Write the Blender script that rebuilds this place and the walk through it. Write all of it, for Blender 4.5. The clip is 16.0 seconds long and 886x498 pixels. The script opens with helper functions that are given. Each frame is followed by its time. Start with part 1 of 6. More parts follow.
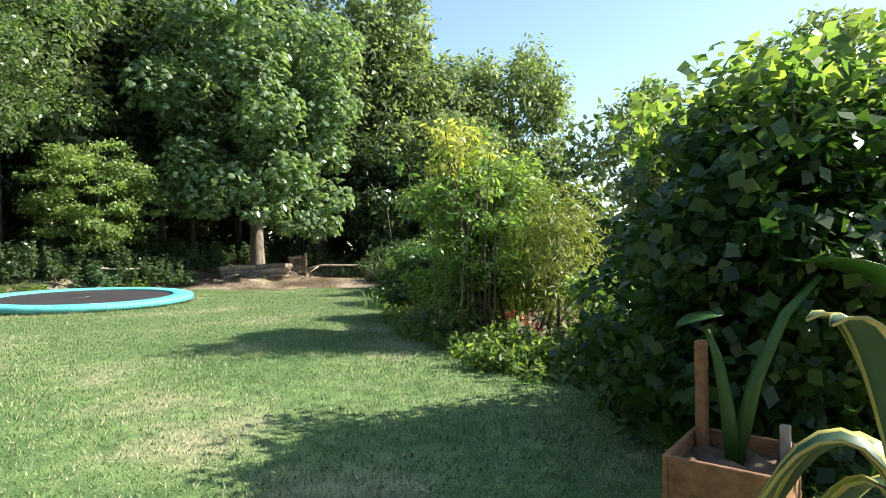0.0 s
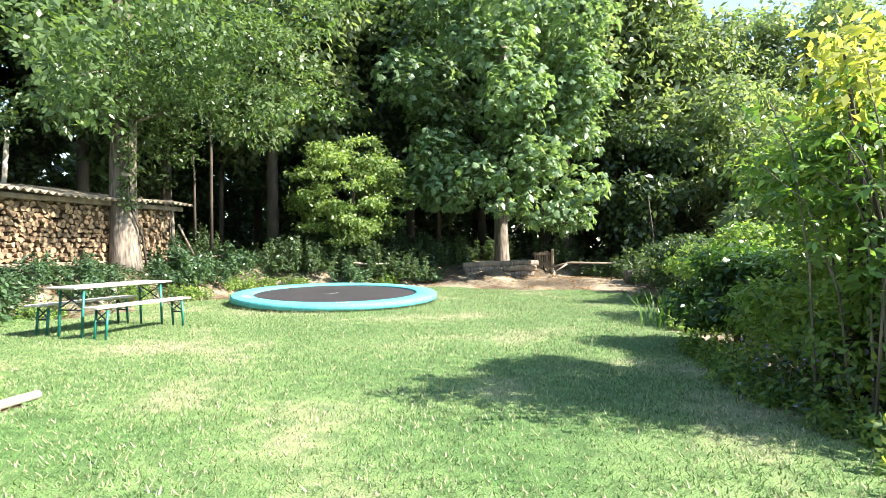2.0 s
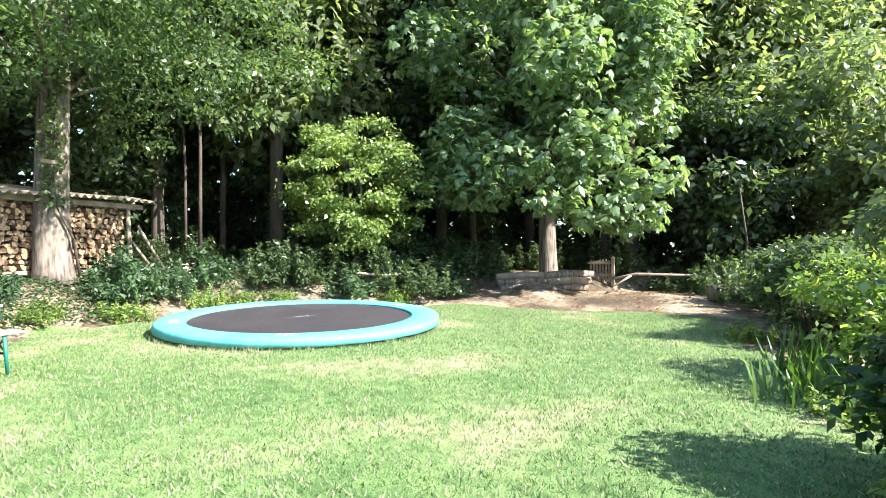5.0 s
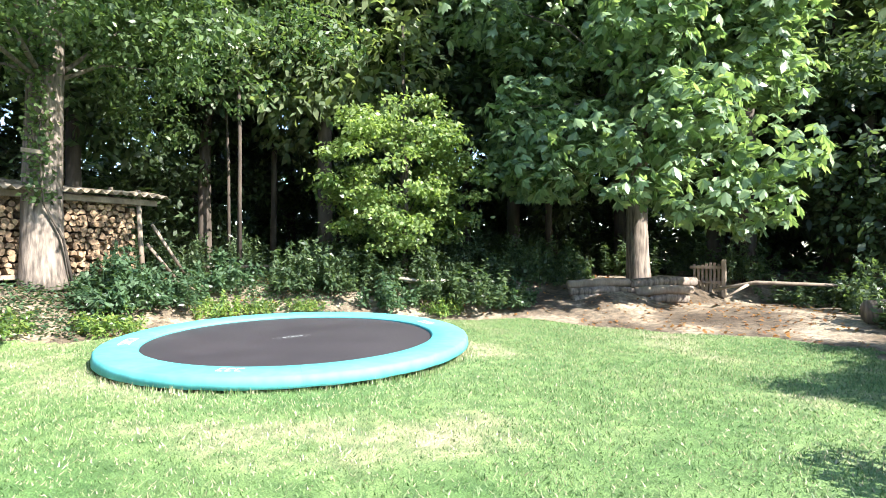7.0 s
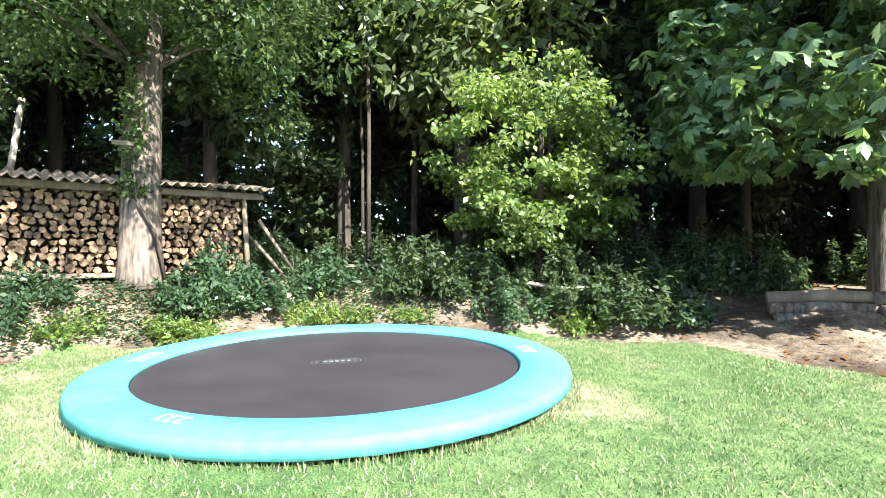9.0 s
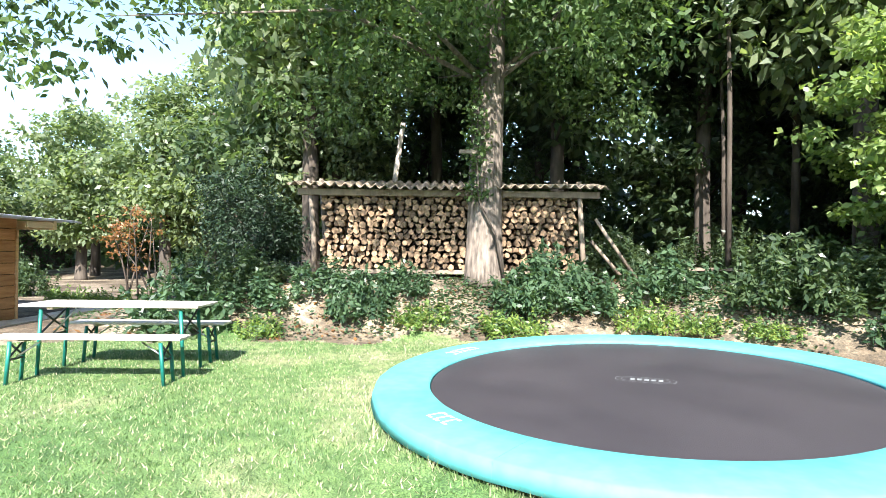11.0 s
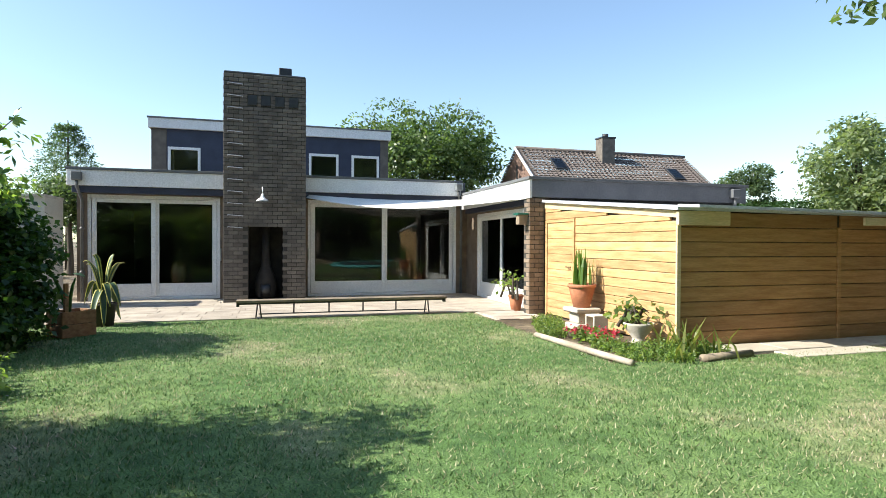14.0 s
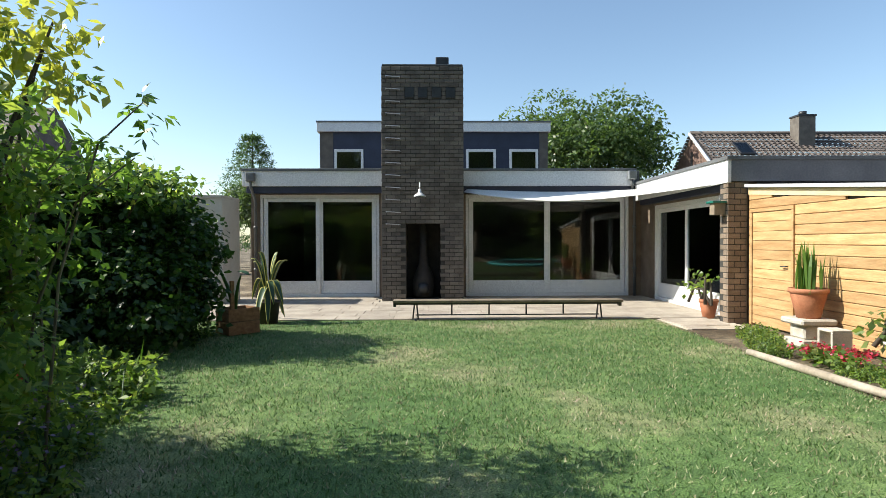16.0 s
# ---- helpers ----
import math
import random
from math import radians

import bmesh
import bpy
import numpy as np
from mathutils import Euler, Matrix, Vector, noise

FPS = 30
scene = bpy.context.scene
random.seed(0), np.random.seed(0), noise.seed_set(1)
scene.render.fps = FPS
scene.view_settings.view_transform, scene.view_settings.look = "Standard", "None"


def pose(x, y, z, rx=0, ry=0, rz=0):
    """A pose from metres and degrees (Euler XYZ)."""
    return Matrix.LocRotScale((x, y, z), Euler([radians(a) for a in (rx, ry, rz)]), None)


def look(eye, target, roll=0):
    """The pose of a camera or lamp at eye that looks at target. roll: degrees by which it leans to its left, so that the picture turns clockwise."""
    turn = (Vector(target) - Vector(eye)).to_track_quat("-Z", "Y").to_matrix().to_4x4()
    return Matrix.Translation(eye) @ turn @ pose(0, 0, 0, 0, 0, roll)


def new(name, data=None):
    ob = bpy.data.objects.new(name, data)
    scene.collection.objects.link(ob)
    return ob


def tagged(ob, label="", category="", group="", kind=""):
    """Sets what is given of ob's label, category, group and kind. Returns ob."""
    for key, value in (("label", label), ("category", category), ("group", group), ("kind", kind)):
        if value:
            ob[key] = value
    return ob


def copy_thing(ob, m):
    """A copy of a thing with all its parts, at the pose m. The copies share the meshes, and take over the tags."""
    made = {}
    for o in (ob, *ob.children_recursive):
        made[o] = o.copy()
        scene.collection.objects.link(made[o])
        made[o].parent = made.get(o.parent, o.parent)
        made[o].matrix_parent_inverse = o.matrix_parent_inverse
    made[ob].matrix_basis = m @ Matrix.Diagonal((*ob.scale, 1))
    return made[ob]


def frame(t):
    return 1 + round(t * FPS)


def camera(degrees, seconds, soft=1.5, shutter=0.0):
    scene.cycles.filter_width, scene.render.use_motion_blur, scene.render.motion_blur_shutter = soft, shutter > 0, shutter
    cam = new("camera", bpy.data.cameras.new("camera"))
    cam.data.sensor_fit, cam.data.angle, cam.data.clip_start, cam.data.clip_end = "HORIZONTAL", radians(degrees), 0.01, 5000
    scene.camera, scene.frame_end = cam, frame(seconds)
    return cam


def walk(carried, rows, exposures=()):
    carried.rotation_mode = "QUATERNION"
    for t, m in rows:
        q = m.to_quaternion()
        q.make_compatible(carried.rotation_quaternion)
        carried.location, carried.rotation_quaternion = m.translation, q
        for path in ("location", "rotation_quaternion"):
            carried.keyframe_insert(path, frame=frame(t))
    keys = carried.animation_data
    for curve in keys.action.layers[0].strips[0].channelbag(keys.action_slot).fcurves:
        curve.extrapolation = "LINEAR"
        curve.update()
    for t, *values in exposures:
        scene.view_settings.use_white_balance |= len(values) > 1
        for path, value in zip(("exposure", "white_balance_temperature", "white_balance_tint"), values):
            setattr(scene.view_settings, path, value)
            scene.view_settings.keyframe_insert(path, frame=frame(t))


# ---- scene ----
cam = camera(75.6, 16.0, soft=0.8)
# seconds, x, y, z, yaw, pitch, roll
PATH = [
    (0.0, -0.310, -3.120, 1.205, -186.85, 0.30, 0.60),
    (0.5, -0.100, -3.740, 1.255, -177.60, 0.05, 0.35),
    (1.0, 0.070, -4.360, 1.283, -171.11, -0.09, 0.20),
    (1.5, 0.187, -5.009, 1.278, -166.64, -0.09, 0.20),
    (2.0, 0.303, -5.639, 1.288, -163.30, -0.17, 0.20),
    (2.5, 0.414, -6.312, 1.291, -161.46, -0.11, 0.20),
    (3.0, 0.524, -6.991, 1.287, -160.09, -0.06, 0.10),
    (3.5, 0.610, -7.744, 1.297, -159.35, 0.03, 0.20),
    (4.0, 0.610, -8.420, 1.301, -158.43, 0.14, 0.18),
    (4.5, 0.520, -9.050, 1.306, -157.59, 0.28, 0.13),
    (5.0, 0.390, -9.650, 1.313, -156.57, 0.43, 0.08),
    (5.5, 0.235, -10.250, 1.321, -155.09, 0.53, 0.03),
    (6.0, 0.164, -10.899, 1.330, -152.88, 0.55, -0.00),
    (6.5, 0.377, -11.680, 1.340, -150.22, 0.51, -0.01),
    (7.0, 0.579, -12.464, 1.356, -146.39, 0.43, 0.01),
    (7.5, 0.771, -13.206, 1.366, -141.83, 0.43, 0.00),
    (8.0, 0.926, -13.936, 1.366, -136.77, 0.45, -0.04),
    (8.2, 0.980, -14.201, 1.361, -134.58, 0.41, -0.07),
    (8.5, 1.069, -14.585, 1.358, -131.63, 0.34, -0.11),
    (9.0, 1.232, -15.170, 1.361, -127.06, 0.23, -0.22),
    (9.5, 1.389, -15.642, 1.366, -121.78, 0.14, -0.35),
    (10.0, 1.517, -15.960, 1.368, -114.64, 0.08, -0.48),
    (10.3, 1.569, -16.057, 1.364, -108.91, 0.07, -0.56),
    (10.5, 1.590, -16.078, 1.358, -104.36, 0.08, -0.59),
    (11.0, 1.609, -15.998, 1.343, -90.81, 0.13, -0.66),
    (11.5, 1.550, -15.852, 1.348, -74.70, 0.06, -0.70),
    (12.0, 1.442, -15.709, 1.359, -58.88, -0.15, -0.75),
    (12.5, 1.307, -15.532, 1.371, -45.20, -0.32, -0.66),
    (13.0, 1.194, -15.333, 1.385, -34.40, -0.46, -0.61),
    (13.5, 1.112, -15.134, 1.402, -25.14, -0.59, -0.45),
    (14.0, 1.076, -14.887, 1.402, -16.64, -0.58, -0.27),
    (14.5, 1.086, -14.657, 1.385, -10.72, -0.59, -0.09),
    (15.0, 1.078, -14.385, 1.360, -6.28, -0.64, 0.02),
    (15.5, 1.086, -14.076, 1.357, -3.15, -0.73, 0.08),
    (16.0, 1.122, -13.776, 1.358, -1.12, -0.76, 0.18),
]
walk(cam, [(t, pose(x, y, z, 90 + p, r, yaw)) for t, x, y, z, yaw, p, r in PATH],
     exposures=[(0, 1.38, 6500, 8), (1.5, 1.88, 6450, 9), (3.5, 2.18, 6300, 12), (8, 2.05, 6050, 14), (11, 1.98, 6050, 14), (12.5, 1.76, 6250, 11), (14, 1.13, 6450, 6), (16, 0.75, 6500, 5)])

# ---- light: a clear summer evening, the sun low over the west boundary ----
SUN_EL, SUN_AZ = radians(39), radians(-87)
sky_world = bpy.data.worlds.new("world")
scene.world = sky_world
sky_world.use_nodes = True
_n = sky_world.node_tree.nodes
_sky = _n.new("ShaderNodeTexSky")
_sky.sky_type, _sky.sun_disc = "NISHITA", False
_sky.sun_elevation, _sky.sun_rotation = SUN_EL, SUN_AZ
_sky.air_density, _sky.dust_density, _sky.ozone_density = 1.0, 0.6, 1.2
_n["Background"].inputs[1].default_value = 0.12
sky_world.node_tree.links.new(_sky.outputs[0], _n["Background"].inputs[0])
_sun = new("sun", bpy.data.lights.new("sun", "SUN"))
_sun.data.energy, _sun.data.angle, _sun.data.color = 5.0, radians(0.55), (1.0, 0.93, 0.82)
_to_sun = Vector((math.sin(SUN_AZ) * math.cos(SUN_EL), math.cos(SUN_AZ) * math.cos(SUN_EL), math.sin(SUN_EL)))
_sun.matrix_world = look(_to_sun * 40, (0, 0, 0))

# ---- helpers ----
rng = np.random.default_rng(7)


def origin(ob):
    p = Vector((0, 0, 0))
    while ob is not None:
        p += ob.location
        ob = ob.parent
    return p


def thing(name, at, label, category, group="", kind=""):
    ob = new(name)
    ob.location = at
    ob.empty_display_size = 0.1
    return tagged(ob, label, category, group, kind)


def finish(name, me, material, parent=None, label="", smooth=False):
    me.materials.append(material)
    if smooth:
        me.polygons.foreach_set("use_smooth", np.ones(len(me.polygons), bool))
    if parent is not None:
        me.transform(Matrix.Translation(-origin(parent)))
    ob = new(name, me)
    if parent is not None:
        ob.parent = parent
    if label:
        ob["label"] = label
    return ob


def part(name, bm, material, parent=None, label="", smooth=False):
    """One mesh object from a bmesh in world coordinates, under its thing."""
    bmesh.ops.recalc_face_normals(bm, faces=bm.faces[:])
    me = bpy.data.meshes.new(name)
    bm.to_mesh(me)
    bm.free()
    return finish(name, me, material, parent, label, smooth)


def add_box(bm, lo, hi, bevel=0.0, m=None):
    c = [(lo[k] + hi[k]) / 2 for k in range(3)]
    s = [abs(hi[k] - lo[k]) for k in range(3)]
    g = bmesh.ops.create_cube(bm, size=1, matrix=Matrix.LocRotScale(c, None, s))
    vs = g["verts"]
    if bevel:
        es = list({e for v in vs for e in v.link_edges})
        r = bmesh.ops.bevel(bm, geom=es, offset=bevel, segments=1, affect="EDGES")
        vs = list({v for f in r["faces"] for v in f.verts})
    if m is not None:
        bmesh.ops.transform(bm, matrix=m, verts=vs)
    return bm


def box(name, lo, hi, material, parent=None, bevel=0.004, label="", m=None):
    return part(name, add_box(bmesh.new(), lo, hi, bevel, m), material, parent, label)


def add_tube(bm, pts, radii, sides=8, cap=True):
    """A tube along points with a radius at each."""
    pts = [Vector(p) for p in pts]
    if isinstance(radii, (int, float)):
        radii = [radii] * len(pts)
    rings = []
    side = None
    for i, p in enumerate(pts):
        d = (pts[min(i + 1, len(pts) - 1)] - pts[max(i - 1, 0)]).normalized()
        if side is None:
            side = d.orthogonal().normalized()
        side = (side - d * side.dot(d)).normalized()
        up = d.cross(side)
        rings.append([bm.verts.new(p + (side * math.cos(a) + up * math.sin(a)) * radii[i])
                      for a in (2 * math.pi * k / sides for k in range(sides))])
    for a, b in zip(rings, rings[1:]):
        for k in range(sides):
            bm.faces.new((a[k], a[(k + 1) % sides], b[(k + 1) % sides], b[k]))
    if cap:
        bm.faces.new(rings[0][::-1])
        bm.faces.new(rings[-1])
    return bm


def tube(name, pts, radii, material, parent=None, sides=8, label="", smooth=True):
    return part(name, add_tube(bmesh.new(), pts, radii, sides), material, parent, label, smooth)


def lathe(name, at, profile, material, parent=None, sides=24, label="", smooth=True):
    """A turned body: profile of (radius, height) above a place."""
    bm = bmesh.new()
    rings = []
    for r, h in profile:
        rings.append([bm.verts.new((at[0] + r * math.cos(a), at[1] + r * math.sin(a), at[2] + h))
                      for a in (2 * math.pi * k / sides for k in range(sides))])
    for a, b in zip(rings, rings[1:]):
        for k in range(sides):
            bm.faces.new((a[k], a[(k + 1) % sides], b[(k + 1) % sides], b[k]))
    bm.faces.new(rings[0][::-1])
    bm.faces.new(rings[-1])
    return part(name, bm, material, parent, label, smooth)


def quads(name, v, material, parent=None, label=""):
    """A mesh of loose four-cornered leaves from an array (n, 4, 3)."""
    v = np.asarray(v, np.float32)
    if parent is not None:
        v = v - np.array(origin(parent), np.float32)
    n = len(v)
    me = bpy.data.meshes.new(name)
    me.vertices.add(n * 4)
    me.vertices.foreach_set("co", v.reshape(-1))
    me.loops.add(n * 4)
    me.loops.foreach_set("vertex_index", np.arange(n * 4, dtype=np.int32))
    me.polygons.add(n)
    me.polygons.foreach_set("loop_start", np.arange(0, n * 4, 4, dtype=np.int32))
    me.update(calc_edges=True)
    me.materials.append(material)
    ob = new(name, me)
    if parent is not None:
        ob.parent = parent
    if label:
        ob["label"] = label
    return ob


# ---- materials ----
def nodes_of(name):
    m = bpy.data.materials.new(name)
    m.use_nodes = True
    t = m.node_tree
    return m, t, t.nodes["Principled BSDF"]


def noise_node(t, scale, detail=4.0, stretch=None):
    g = t.nodes.new("ShaderNodeNewGeometry")
    n = t.nodes.new("ShaderNodeTexNoise")
    n.inputs["Scale"].default_value = scale
    n.inputs["Detail"].default_value = detail
    if stretch:
        k = t.nodes.new("ShaderNodeMapping")
        k.inputs["Scale"].default_value = stretch
        t.links.new(g.outputs["Position"], k.inputs["Vector"])
        t.links.new(k.outputs[0], n.inputs["Vector"])
    else:
        t.links.new(g.outputs["Position"], n.inputs["Vector"])
    return n


def ramp(t, fac, stops):
    r = t.nodes.new("ShaderNodeValToRGB")
    e = r.color_ramp.elements
    while len(e) < len(stops):
        e.new(0.5)
    for k, (p, c) in enumerate(stops):
        e[k].position, e[k].color = p, (*c, 1)
    t.links.new(fac, r.inputs[0])
    return r.outputs[0]


def mixed(t, a, b, fac, how="MIX"):
    m = t.nodes.new("ShaderNodeMix")
    m.data_type, m.blend_type = "RGBA", how
    for sock, v in ((m.inputs[0], fac), (m.inputs[6], a), (m.inputs[7], b)):
        if isinstance(v, (int, float)):
            sock.default_value = v
        elif isinstance(v, tuple):
            sock.default_value = (*v, 1)
        else:
            t.links.new(v, sock)
    return m.outputs[2]


def surface(name, c1, c2, scale=8.0, rough=0.7, bump=0.2, grain=60.0, stretch=None, metal=0.0, per_piece=0.0, dirt=None):
    """Two tones at a large scale, fine grain at a small one, relief from the grain."""
    m, t, b = nodes_of(name)
    big = noise_node(t, scale, 5, stretch)
    fine = noise_node(t, grain, 3, stretch)
    col = ramp(t, big.outputs[0], [(0.3, c1), (0.7, c2)])
    f = ramp(t, fine.outputs[0], [(0.25, (0.75, 0.75, 0.75)), (0.75, (1.15, 1.15, 1.15))])
    col = mixed(t, col, f, 0.8, "MULTIPLY")
    if per_piece:
        o = t.nodes.new("ShaderNodeObjectInfo")
        g = t.nodes.new("ShaderNodeNewGeometry")
        s = t.nodes.new("ShaderNodeMath")
        s.operation = "ADD"
        t.links.new(o.outputs["Random"], s.inputs[0])
        t.links.new(g.outputs["Random Per Island"], s.inputs[1])
        fr = t.nodes.new("ShaderNodeMath")
        fr.operation = "FRACT"
        t.links.new(s.outputs[0], fr.inputs[0])
        v = ramp(t, fr.outputs[0], [(0.0, (1 - per_piece,) * 3), (1.0, (1 + per_piece * 0.6,) * 3)])
        col = mixed(t, col, v, 1.0, "MULTIPLY")
    if dirt:
        dn = noise_node(t, 2.3, 6)
        dm = ramp(t, dn.outputs[0], [(0.52, (0, 0, 0)), (0.72, (1, 1, 1))])
        col = mixed(t, col, dirt, dm)
    t.links.new(col, b.inputs["Base Color"])
    b.inputs["Roughness"].default_value = rough
    b.inputs["Metallic"].default_value = metal
    if bump:
        k = t.nodes.new("ShaderNodeBump")
        k.inputs["Strength"].default_value = bump
        k.inputs["Distance"].default_value = 0.01
        t.links.new(fine.outputs[0], k.inputs["Height"])
        t.links.new(k.outputs[0], b.inputs["Normal"])
    return m


def leafy(name, dark, light, through_light=0.45, rough=0.4, tip=None):
    """Leaves: a tone of its own for each leaf, light shining through."""
    m, t, b = nodes_of(name)
    g = t.nodes.new("ShaderNodeNewGeometry")
    stops = [(0.0, dark), (0.75, light)] + ([(0.97, tip)] if tip else [])
    c1 = ramp(t, g.outputs["Random Per Island"], stops)
    n = noise_node(t, 0.9, 3)
    c2 = ramp(t, n.outputs[0], [(0.3, (0.72, 0.76, 0.7)), (0.7, (1.15, 1.15, 1.05))])
    col = mixed(t, c1, c2, 0.9, "MULTIPLY")
    t.links.new(col, b.inputs["Base Color"])
    b.inputs["Roughness"].default_value = rough
    tr = t.nodes.new("ShaderNodeBsdfTranslucent")
    warm = mixed(t, col, (1.45, 1.5, 0.7), 1.0, "MULTIPLY")
    t.links.new(warm, tr.inputs["Color"])
    mx = t.nodes.new("ShaderNodeMixShader")
    mx.inputs[0].default_value = through_light
    t.links.new(b.outputs[0], mx.inputs[1])
    t.links.new(tr.outputs[0], mx.inputs[2])
    t.links.new(mx.outputs[0], t.nodes["Material Output"].inputs["Surface"])
    return m


def glass_mat(name):
    m, t, b = nodes_of(name)
    tr = t.nodes.new("ShaderNodeBsdfTransparent")
    tr.inputs[0].default_value = (0.62, 0.66, 0.65, 1)
    gl = t.nodes.new("ShaderNodeBsdfGlossy")
    gl.inputs["Roughness"].default_value = 0.01
    fz = t.nodes.new("ShaderNodeFresnel")
    fz.inputs[0].default_value = 1.65
    mx = t.nodes.new("ShaderNodeMixShader")
    t.links.new(fz.outputs[0], mx.inputs[0])
    t.links.new(tr.outputs[0], mx.inputs[1])
    t.links.new(gl.outputs[0], mx.inputs[2])
    t.links.new(mx.outputs[0], t.nodes["Material Output"].inputs["Surface"])
    return m


def lawn_mat():
    m, t, b = nodes_of("lawn")
    patch = noise_node(t, 0.55, 5)
    mid = noise_node(t, 5.0, 5)
    fine = noise_node(t, 90.0, 4)
    c = ramp(t, patch.outputs[0], [(0.34, (0.085, 0.175, 0.046)), (0.54, (0.155, 0.242, 0.084)), (0.72, (0.38, 0.35, 0.225))])
    c = mixed(t, c, ramp(t, mid.outputs[0], [(0.35, (0.55, 0.64, 0.52)), (0.68, (1.35, 1.26, 1.25))]), 0.9, "MULTIPLY")
    c = mixed(t, c, ramp(t, fine.outputs[0], [(0.32, (0.26, 0.34, 0.24)), (0.68, (1.6, 1.55, 1.45))]), 0.9, "MULTIPLY")
    t.links.new(c, b.inputs["Base Color"])
    b.inputs["Roughness"].default_value = 0.85
    k = t.nodes.new("ShaderNodeBump")
    k.inputs["Strength"].default_value, k.inputs["Distance"].default_value = 0.7, 0.03
    t.links.new(fine.outputs[0], k.inputs["Height"])
    t.links.new(k.outputs[0], b.inputs["Normal"])
    return m


def blade_mat():
    m, t, b = nodes_of("grass_blade")
    g = t.nodes.new("ShaderNodeNewGeometry")
    patch = noise_node(t, 0.55, 5)
    a = ramp(t, g.outputs["Random Per Island"], [(0.0, (0.06, 0.135, 0.034)), (0.66, (0.20, 0.295, 0.108)), (0.95, (0.46, 0.43, 0.27))])
    s = ramp(t, patch.outputs[0], [(0.54, (1, 1, 1)), (0.72, (1.75, 1.3, 1.9))])
    c = mixed(t, a, s, 1.0, "MULTIPLY")
    t.links.new(c, b.inputs["Base Color"])
    b.inputs["Roughness"].default_value = 0.5
    tr = t.nodes.new("ShaderNodeBsdfTranslucent")
    t.links.new(c, tr.inputs["Color"])
    mx = t.nodes.new("ShaderNodeMixShader")
    mx.inputs[0].default_value = 0.35
    t.links.new(b.outputs[0], mx.inputs[1])
    t.links.new(tr.outputs[0], mx.inputs[2])
    t.links.new(mx.outputs[0], t.nodes["Material Output"].inputs["Surface"])
    return m


LAWN, BLADE, GLASS = lawn_mat(), blade_mat(), glass_mat("window_glass")
SOIL = surface("forest_soil", (0.055, 0.036, 0.022), (0.16, 0.115, 0.07), 1.6, 0.95, 0.8, 40)
SAND = surface("dry_soil", (0.20, 0.165, 0.125), (0.36, 0.31, 0.24), 1.8, 0.95, 0.8, 45)
BRICK = surface("dark_grey_brick", (0.095, 0.083, 0.073), (0.165, 0.145, 0.125), 3.0, 0.85, 0.6, 55, per_piece=0.25)
BRICK_WARM = surface("buff_brown_brick", (0.17, 0.125, 0.09), (0.28, 0.215, 0.16), 3.0, 0.85, 0.6, 55, per_piece=0.25)
MORTAR = surface("mortar", (0.035, 0.033, 0.030), (0.06, 0.056, 0.05), 5, 0.95, 0.4, 80)
WHITE = surface("white_paint", (0.74, 0.75, 0.76), (0.82, 0.82, 0.82), 2.0, 0.5, 0.05, 40)
FASCIA = surface("white_fascia_board", (0.68, 0.69, 0.71), (0.78, 0.78, 0.78), 1.5, 0.6, 0.08, 30)
ZINC = surface("grey_roof_trim", (0.10, 0.105, 0.11), (0.15, 0.155, 0.16), 3, 0.5, 0.1, 40)
NAVY = surface("dark_blue_panel", (0.022, 0.028, 0.055), (0.032, 0.04, 0.075), 2, 0.55, 0.05, 30)
CREAM = surface("cream_render", (0.50, 0.47, 0.41), (0.60, 0.57, 0.50), 2, 0.85, 0.3, 70)
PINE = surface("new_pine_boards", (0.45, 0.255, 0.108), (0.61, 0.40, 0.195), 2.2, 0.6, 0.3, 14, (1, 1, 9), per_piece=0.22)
# the same pine, darkened and reddened to carry the south wall's shade
PINE_SHADED = surface("oiled_larch_boards", (0.33, 0.155, 0.052), (0.48, 0.26, 0.105), 2.2, 0.55, 0.3, 14, (1, 1, 9), per_piece=0.25)
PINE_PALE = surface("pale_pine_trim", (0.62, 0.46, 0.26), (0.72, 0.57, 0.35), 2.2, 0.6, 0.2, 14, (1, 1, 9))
ROOFING = surface("pale_roof_edge", (0.46, 0.46, 0.52), (0.60, 0.60, 0.64), 3, 0.5, 0.1, 30)
OLDWOOD = surface("weathered_wood", (0.30, 0.25, 0.19), (0.50, 0.44, 0.36), 3, 0.8, 0.4, 30, (1, 1, 1), per_piece=0.1)
PLANTER_WOOD = surface("oiled_planter_boards", (0.20, 0.095, 0.040), (0.34, 0.18, 0.085), 4, 0.75, 0.4, 22, (1, 6, 6), per_piece=0.15)
GREYWOOD = surface("grey_rough_timber", (0.16, 0.125, 0.09), (0.32, 0.26, 0.19), 4, 0.9, 0.6, 30, (1, 1, 0.3), per_piece=0.15)
BENCHTOP = surface("bleached_tabletop", (0.46, 0.40, 0.33), (0.66, 0.60, 0.52), 5, 0.7, 0.25, 25, (6, 1, 1))
GREENMETAL = surface("green_painted_steel", (0.01, 0.13, 0.10), (0.015, 0.18, 0.14), 6, 0.4, 0.05, 40)
DARKMETAL = surface("dark_painted_steel", (0.018, 0.02, 0.024), (0.035, 0.036, 0.04), 6, 0.45, 0.05, 40)
CHROME = surface("galvanised_steel", (0.42, 0.43, 0.44), (0.56, 0.56, 0.57), 6, 0.35, 0.05, 40, metal=0.9)
TEAL = surface("teal_pvc_pad", (0.085, 0.39, 0.39), (0.12, 0.47, 0.47), 1.4, 0.75, 0.2, 9)
MAT_BLACK = surface("trampoline_mesh", (0.030, 0.026, 0.030), (0.048, 0.042, 0.046), 1.2, 0.6, 0.3, 160)
